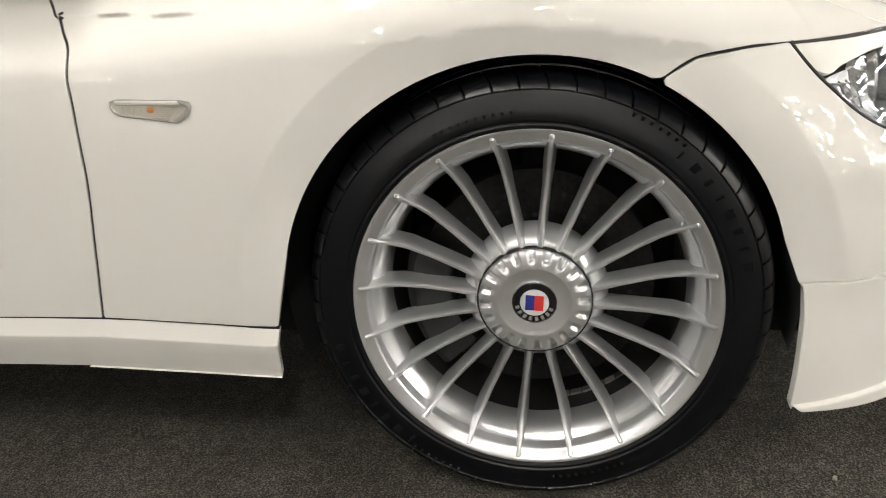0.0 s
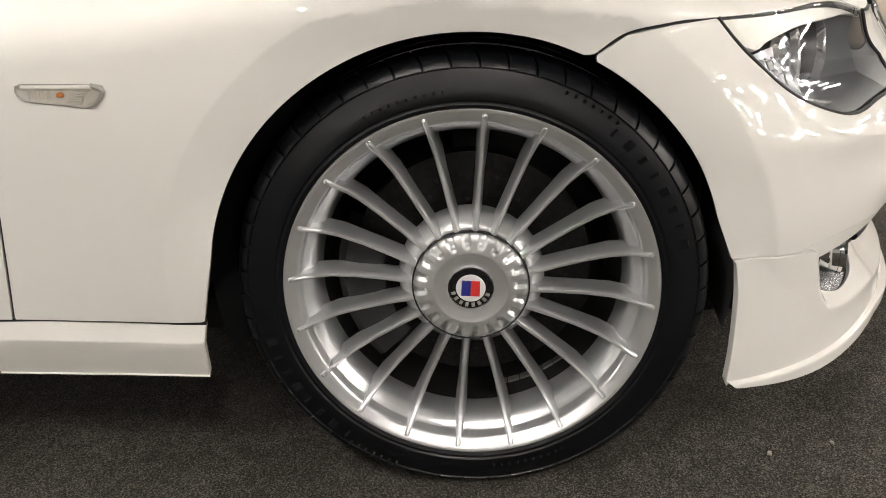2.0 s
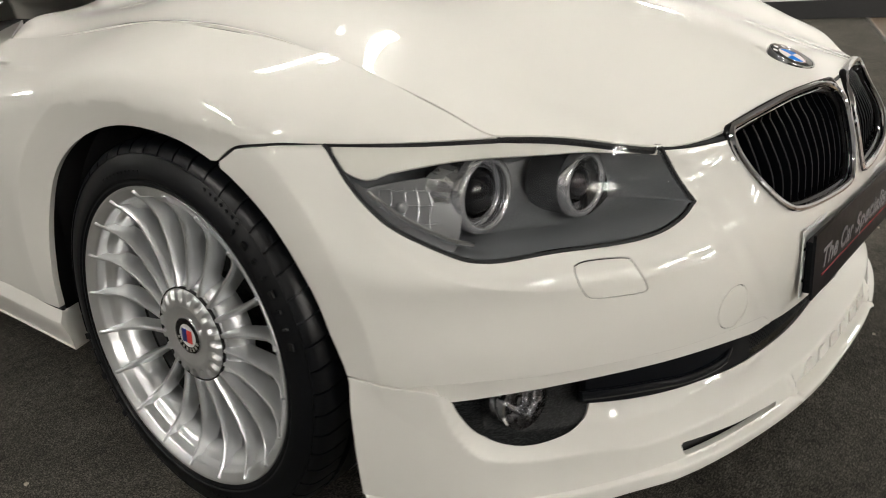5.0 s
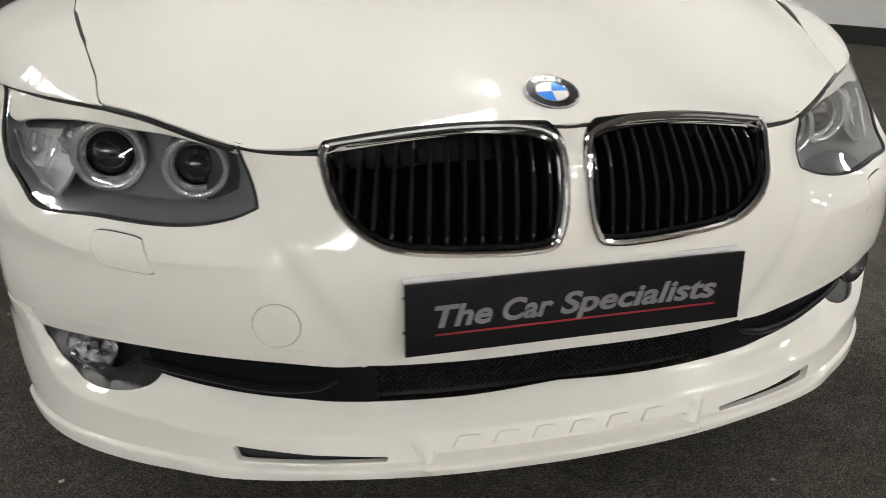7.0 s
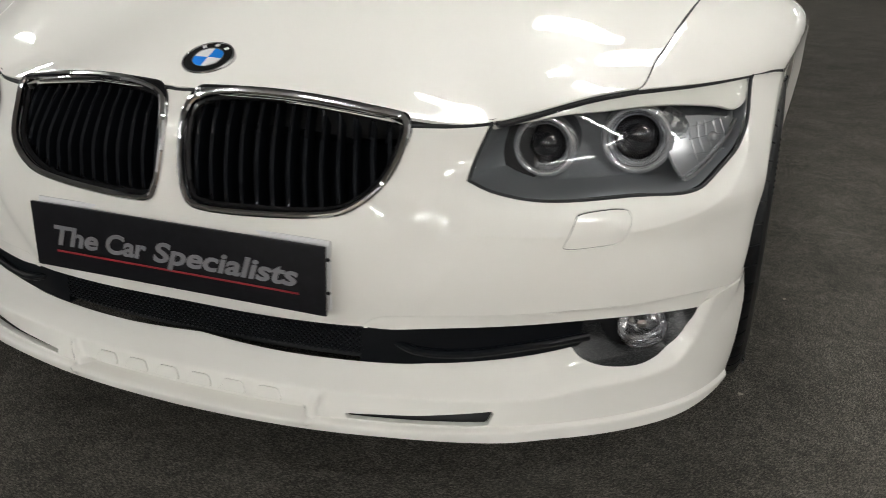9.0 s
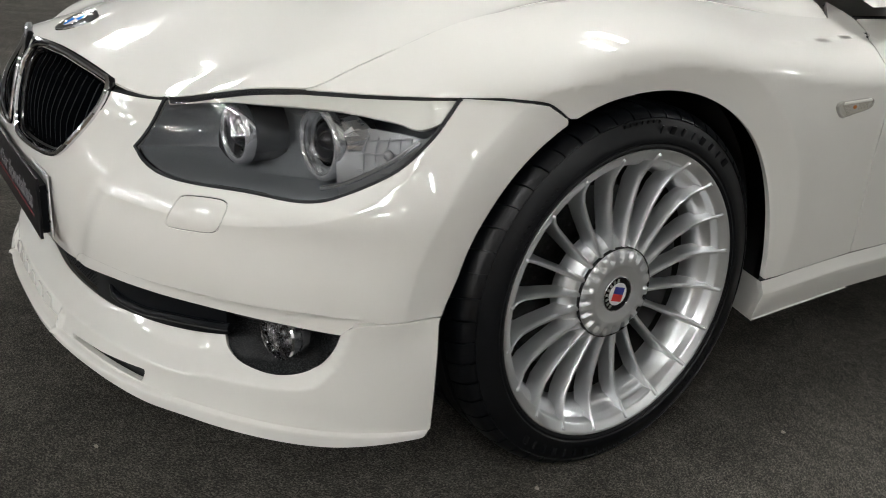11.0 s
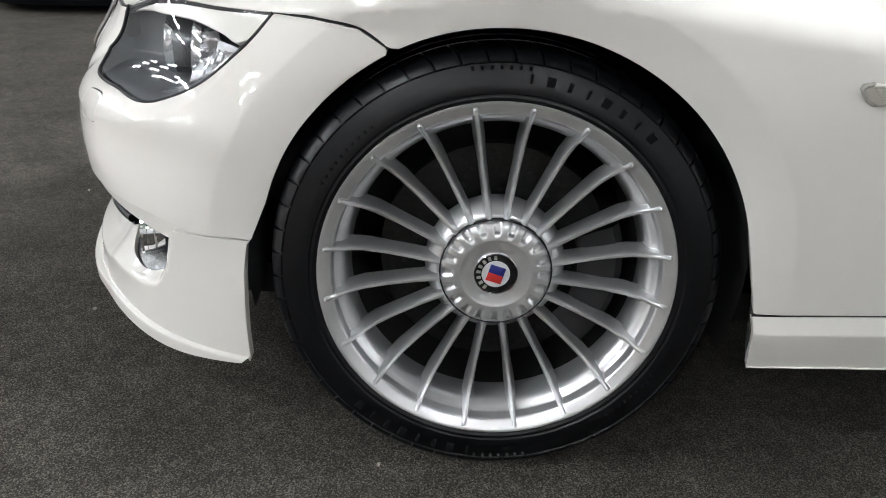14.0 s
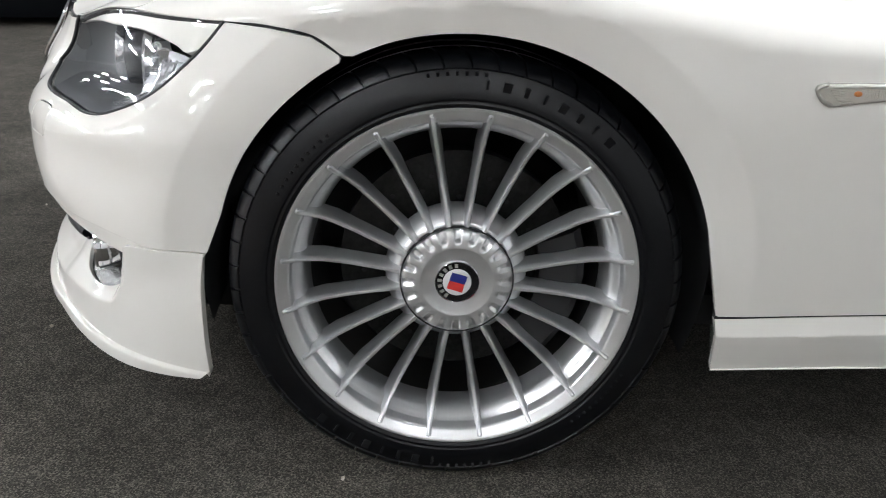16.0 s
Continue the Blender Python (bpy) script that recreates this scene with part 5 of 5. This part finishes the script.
for s, ph in ((1, -11.45), (-1, 7.15)):
    make_wheel(s, ph)
    # brake behind the spokes, hub carrier and liner
    br = hang("brake", mesh_of("brake", [(0, 0, 0)], [], steel), car, "steel brake disc and calliper, coloured near black as in shade")
    M = Matrix.Translation((s * 0.735, 0, 0.3245)) @ (Matrix.Identity(4) if s > 0 else Matrix.Rotation(math.pi, 4, "Z"))
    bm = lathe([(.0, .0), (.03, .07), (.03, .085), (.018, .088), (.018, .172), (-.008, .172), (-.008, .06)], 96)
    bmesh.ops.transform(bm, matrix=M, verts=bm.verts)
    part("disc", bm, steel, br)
    for k in range(40):
        a = 2 * math.pi * k / 40
        bm = bmesh.new()
        r = .12 + .018 * (k % 3 - 1)
        bmesh.ops.create_cone(bm, cap_ends=True, segments=8, radius1=.0035, radius2=.0035, depth=.002, matrix=M @ Matrix.Translation((.0185, r * math.sin(a), r * math.cos(a))) @ Matrix.Rotation(math.pi / 2, 4, "Y"))
        part("vent_hole", bm, gap_black, br)
    # calliper: a thick bowed block over the edge of the disc
    V, F = [], []
    for i in range(9):
        a = radians((100 if s > 0 else -100) + (i - 4) * 8)
        for x, r in ((-.035, .125), (.050, .125), (.056, .135), (.056, .180), (.045, .192), (-.035, .192)):
            V.append((x, r * math.sin(a), r * math.cos(a)))
    for i in range(8):
        for k in range(6):
            F.append((i * 6 + k, i * 6 + (k + 1) % 6, i * 6 + 6 + (k + 1) % 6, i * 6 + 6 + k))
    F += [tuple(range(6)), tuple(range(48, 54))]
    bm = bmesh.new()
    vs = [bm.verts.new(M @ Vector(v)) for v in V]
    for f in F:
        bm.faces.new([vs[i] for i in f])
    part("calliper", bm, calliper_shaded, br)
    # arch liner
    V, F = [], []
    xs = [.30, .60, .795]
    n_ = 40
    for i in range(n_):
        a = radians(-20 + 216 * i / (n_ - 1))
        for x in xs:
            r = .372 if x > .7 else .385
            V.append((s * x, .002 + r * math.cos(a), .33 + r * math.sin(a)))
    for i in range(n_ - 1):
        for k in range(2):
            F.append((i * 3 + k, i * 3 + k + 1, i * 3 + k + 4, i * 3 + k + 3))
    b0 = len(V)
    V.append((s * .30, 0, .33))
    for i in range(n_ - 1):
        F.append((i * 3, i * 3 + 3, b0))
    hang("arch_liner", mesh_of("arch_liner", V, F, liner), car)

# ---- greenhouse and tail that close the car ----
tint = mat("tinted_glass", (0.01, 0.012, 0.012), 0.05, coat=1.0)


def loft(name, rows, material, label=""):
    """Skin over cross rows, each given by half points (x, y, z), mirrored over the centre line."""
    V, F = [], []
    m_ = 0
    for row in rows:
        c = curve(row, 6)
        full_ = np.vstack([mirror(c)[::-1], c[1:]])
        m_ = len(full_)
        V += [tuple(p) for p in full_]
    for i in range(len(rows) - 1):
        for k in range(m_ - 1):
            F.append((i * m_ + k, i * m_ + k + 1, (i + 1) * m_ + k + 1, (i + 1) * m_ + k))
    bm = bmesh.new()
    vs = [bm.verts.new(v) for v in V]
    for f in F:
        bm.faces.new([vs[i] for i in f])
    return part(name, bm, material, car, label)


loft("windscreen", [[(0, .66, .925), (.4, .645, .905), (.70, .62, .865)], [(0, 1.0, 1.14), (.38, .99, 1.125), (.64, .97, 1.09)], [(0, 1.40, 1.345), (.34, 1.39, 1.335), (.555, 1.36, 1.30)]], tint)
loft("roof", [[(0, 1.40, 1.347), (.34, 1.39, 1.337), (.56, 1.36, 1.302)], [(0, 1.8, 1.375), (.36, 1.79, 1.365), (.58, 1.77, 1.325)], [(0, 2.35, 1.345), (.34, 2.34, 1.335), (.55, 2.31, 1.30)]], paint)
loft("rear_window", [[(0, 2.35, 1.343), (.34, 2.34, 1.333), (.55, 2.31, 1.298)], [(0, 3.0, 1.06), (.36, 2.98, 1.05), (.62, 2.94, 1.02)]], tint)
loft("boot_lid", [[(0, 3.0, 1.062), (.36, 2.98, 1.052), (.66, 2.94, 1.0)], [(0, 3.45, 1.03), (.4, 3.44, 1.02), (.70, 3.40, .95)], [(0, 3.72, 1.0), (.4, 3.70, .985), (.70, 3.60, .90)], [(0, 3.78, .72), (.45, 3.75, .70), (.76, 3.60, .68)], [(0, 3.82, .45), (.45, 3.79, .45), (.82, 3.60, .45)], [(0, 3.76, .22), (.45, 3.73, .22), (.80, 3.55, .22)]], paint)
for s in (1, -1):
    V = [(s * .71, .64, .87), (s * .69, 1.9, .93), (s * .66, 2.9, 1.0), (s * .55, 2.32, 1.298), (s * .575, 1.77, 1.322), (s * .555, 1.37, 1.30)]
    hang("side_window", mesh_of("side_window", V, [(0, 1, 4, 5), (1, 2, 3, 4)], tint, False), car)
    V = [(s * .72, .60, .84), (s * .80, .62, .80), (s * .80, 3.0, .86), (s * .66, 3.0, 1.0), (s * .69, 1.9, .935)]
    hang("shoulder_panel", mesh_of("shoulder_panel", V, [(0, 1, 2, 3, 4)], paint, False), car)
bm = bmesh.new()
box(bm, 1.56, 3.1, .44, (0, 2.0, .40), bevel=.03)
part("floor_pan", bm, gap_black, car)
for s, ph in ((1, -3), (-1, 4)):
    w = hang("rear_wheel", mesh_of("rear_wheel", [(0, 0, 0)], [], rubber), car, "silver alloy wheel on a low-profile tyre")
    w.matrix_basis = Matrix.Translation((s * 0.745, 2.757, 0.3245)) @ (Matrix.Identity(4) if s > 0 else Matrix.Rotation(math.pi, 4, "Z"))
    part("tyre", lathe(T, 64), rubber, w)
    part("rim", lathe([(.112, .2505), (.118, .2568), (.1165, .25), (.1085, .2405), (.0815, .229), (.078, .214), (-.1, .212)], 64), silver, w)
    part("hub", lathe([(.06, .0), (.06, .088), (.084, .084), (.095, .079), (.1005, .05), (.1005, 0)], 48), silver, w)
    for k in range(20):
        hang("spoke", SPOKE, w).matrix_basis = Matrix.Rotation(radians(-18 * k), 4, "X")
# ---- the other car, of which the low front is seen ----
dark_paint = noise_look(mat("dark_paint", (0.01, 0.011, 0.014), 0.25, coat=1.0), 300, (0.009, 0.010, 0.013), (0.012, 0.013, 0.017), second=(3, 0.9, 1.05))
other = thing("dark_car", (0, 0, 0), "black parked car with a low front bumper", "car")
other.matrix_basis = Matrix.Translation((-3.55, -1.98, 0)) @ Matrix.Rotation(radians(120), 4, "Z")
# its own front faces -y, the length runs along +y
def other_loft(name, rows, material):
    V, F = [], []
    for row in rows:
        c = curve(row, 6)
        full_ = np.vstack([mirror(c)[::-1], c[1:]])
        m_ = len(full_)
        V += [tuple(p) for p in full_]
    for i in range(len(rows) - 1):
        for k in range(m_ - 1):
            F.append((i * m_ + k, i * m_ + k + 1, (i + 1) * m_ + k + 1, (i + 1) * m_ + k))
    return hang(name, mesh_of(name, V, F, material), other)


other_loft("lower_skirt", [[(0, .03, .05), (.6, .09, .05), (.86, .38, .06), (.88, 1.2, .12), (.88, 4.2, .18)], [(0, -.03, .16), (.6, .04, .16), (.87, .34, .16), (.89, 1.2, .20), (.89, 4.2, .22)], [(0, -.01, .25), (.6, .05, .25), (.87, .35, .25), (.89, 1.2, .26), (.89, 4.2, .28)]], plastic)
other_loft("body_shell", [[(0, -.01, .25), (.6, .05, .25), (.87, .35, .25), (.89, 1.2, .26), (.89, 4.2, .28)], [(0, -.04, .42), (.6, .03, .42), (.88, .33, .44), (.9, 1.2, .5), (.9, 4.25, .5)], [(0, .05, .62), (.6, .12, .64), (.84, .4, .68), (.88, 1.2, .75), (.88, 4.2, .8)],
                          [(0, .35, .74), (.4, .4, .75), (.70, .6, .78), (.78, 1.3, .9), (.75, 4.1, .95)], [(0, 1.3, .92), (.3, 1.32, .92), (.60, 1.4, .92), (.66, 1.6, .98), (.6, 3.6, 1.0)], [(0, 2.0, 1.32), (.2, 2.0, 1.32), (.45, 2.05, 1.31), (.53, 2.2, 1.29), (.5, 3.1, 1.27)], [(0, 2.5, 1.36), (.1, 2.5, 1.36), (.2, 2.5, 1.36), (.3, 2.5, 1.35), (.3, 2.8, 1.33)]], dark_paint)
bm = bmesh.new()
box(bm, .52, .008, .11, (-.12, -.055, .285), bevel=.002)
part("plate", bm, white_enamel, other, "white plate")
for x, y in ((.80, .85), (-.80, .85), (.80, 3.5), (-.80, 3.5)):
    bm = lathe([(-.10, .2), (-.11, .30), (-.08, .32), (.08, .32), (.11, .30), (.105, .22), (.06, .2), (.06, 0)], 40)
    bmesh.ops.transform(bm, matrix=Matrix.Translation((x, y, .32)) @ (Matrix.Identity(4) if x > 0 else Matrix.Rotation(math.pi, 4, "Z")), verts=bm.verts)
    part("wheel", bm, rubber, other)
bm = bmesh.new()
box(bm, 1.5, 3.9, .3, (0, 2.2, .36), bevel=.05)
part("floor_pan", bm, gap_black, other)

# crumbs on the carpet
crumb_mat = noise_look(mat("crumb", (0.4, 0.36, 0.3), 0.9), 200, (0.3, 0.26, 0.2), (0.5, 0.46, 0.4))
random.seed(7)
spots = [(-.785, -.443), (-.763, -.545), (.863, -.155), (.403, -.767), (-1.02, -.9), (-.3, -1.05), (1.15, -.6), (1.05, -.75), (.95, .4), (-1.0, .35)]
for x, y in spots:
    bm = bmesh.new()
    bmesh.ops.create_icosphere(bm, subdivisions=1, radius=0.0042, matrix=Matrix.Translation((x, y, 0.003)) @ Matrix.Diagonal((1.3, 0.9, 0.6, 1)))
    for v in bm.verts:
        v.co += Vector([random.uniform(-.0012, .0012) for _ in range(3)])
    tagged(part("crumb", bm, crumb_mat, None, smooth=False), "tiny pale crumb lying on the dark carpet", "crumb", "crumbs on the carpet")
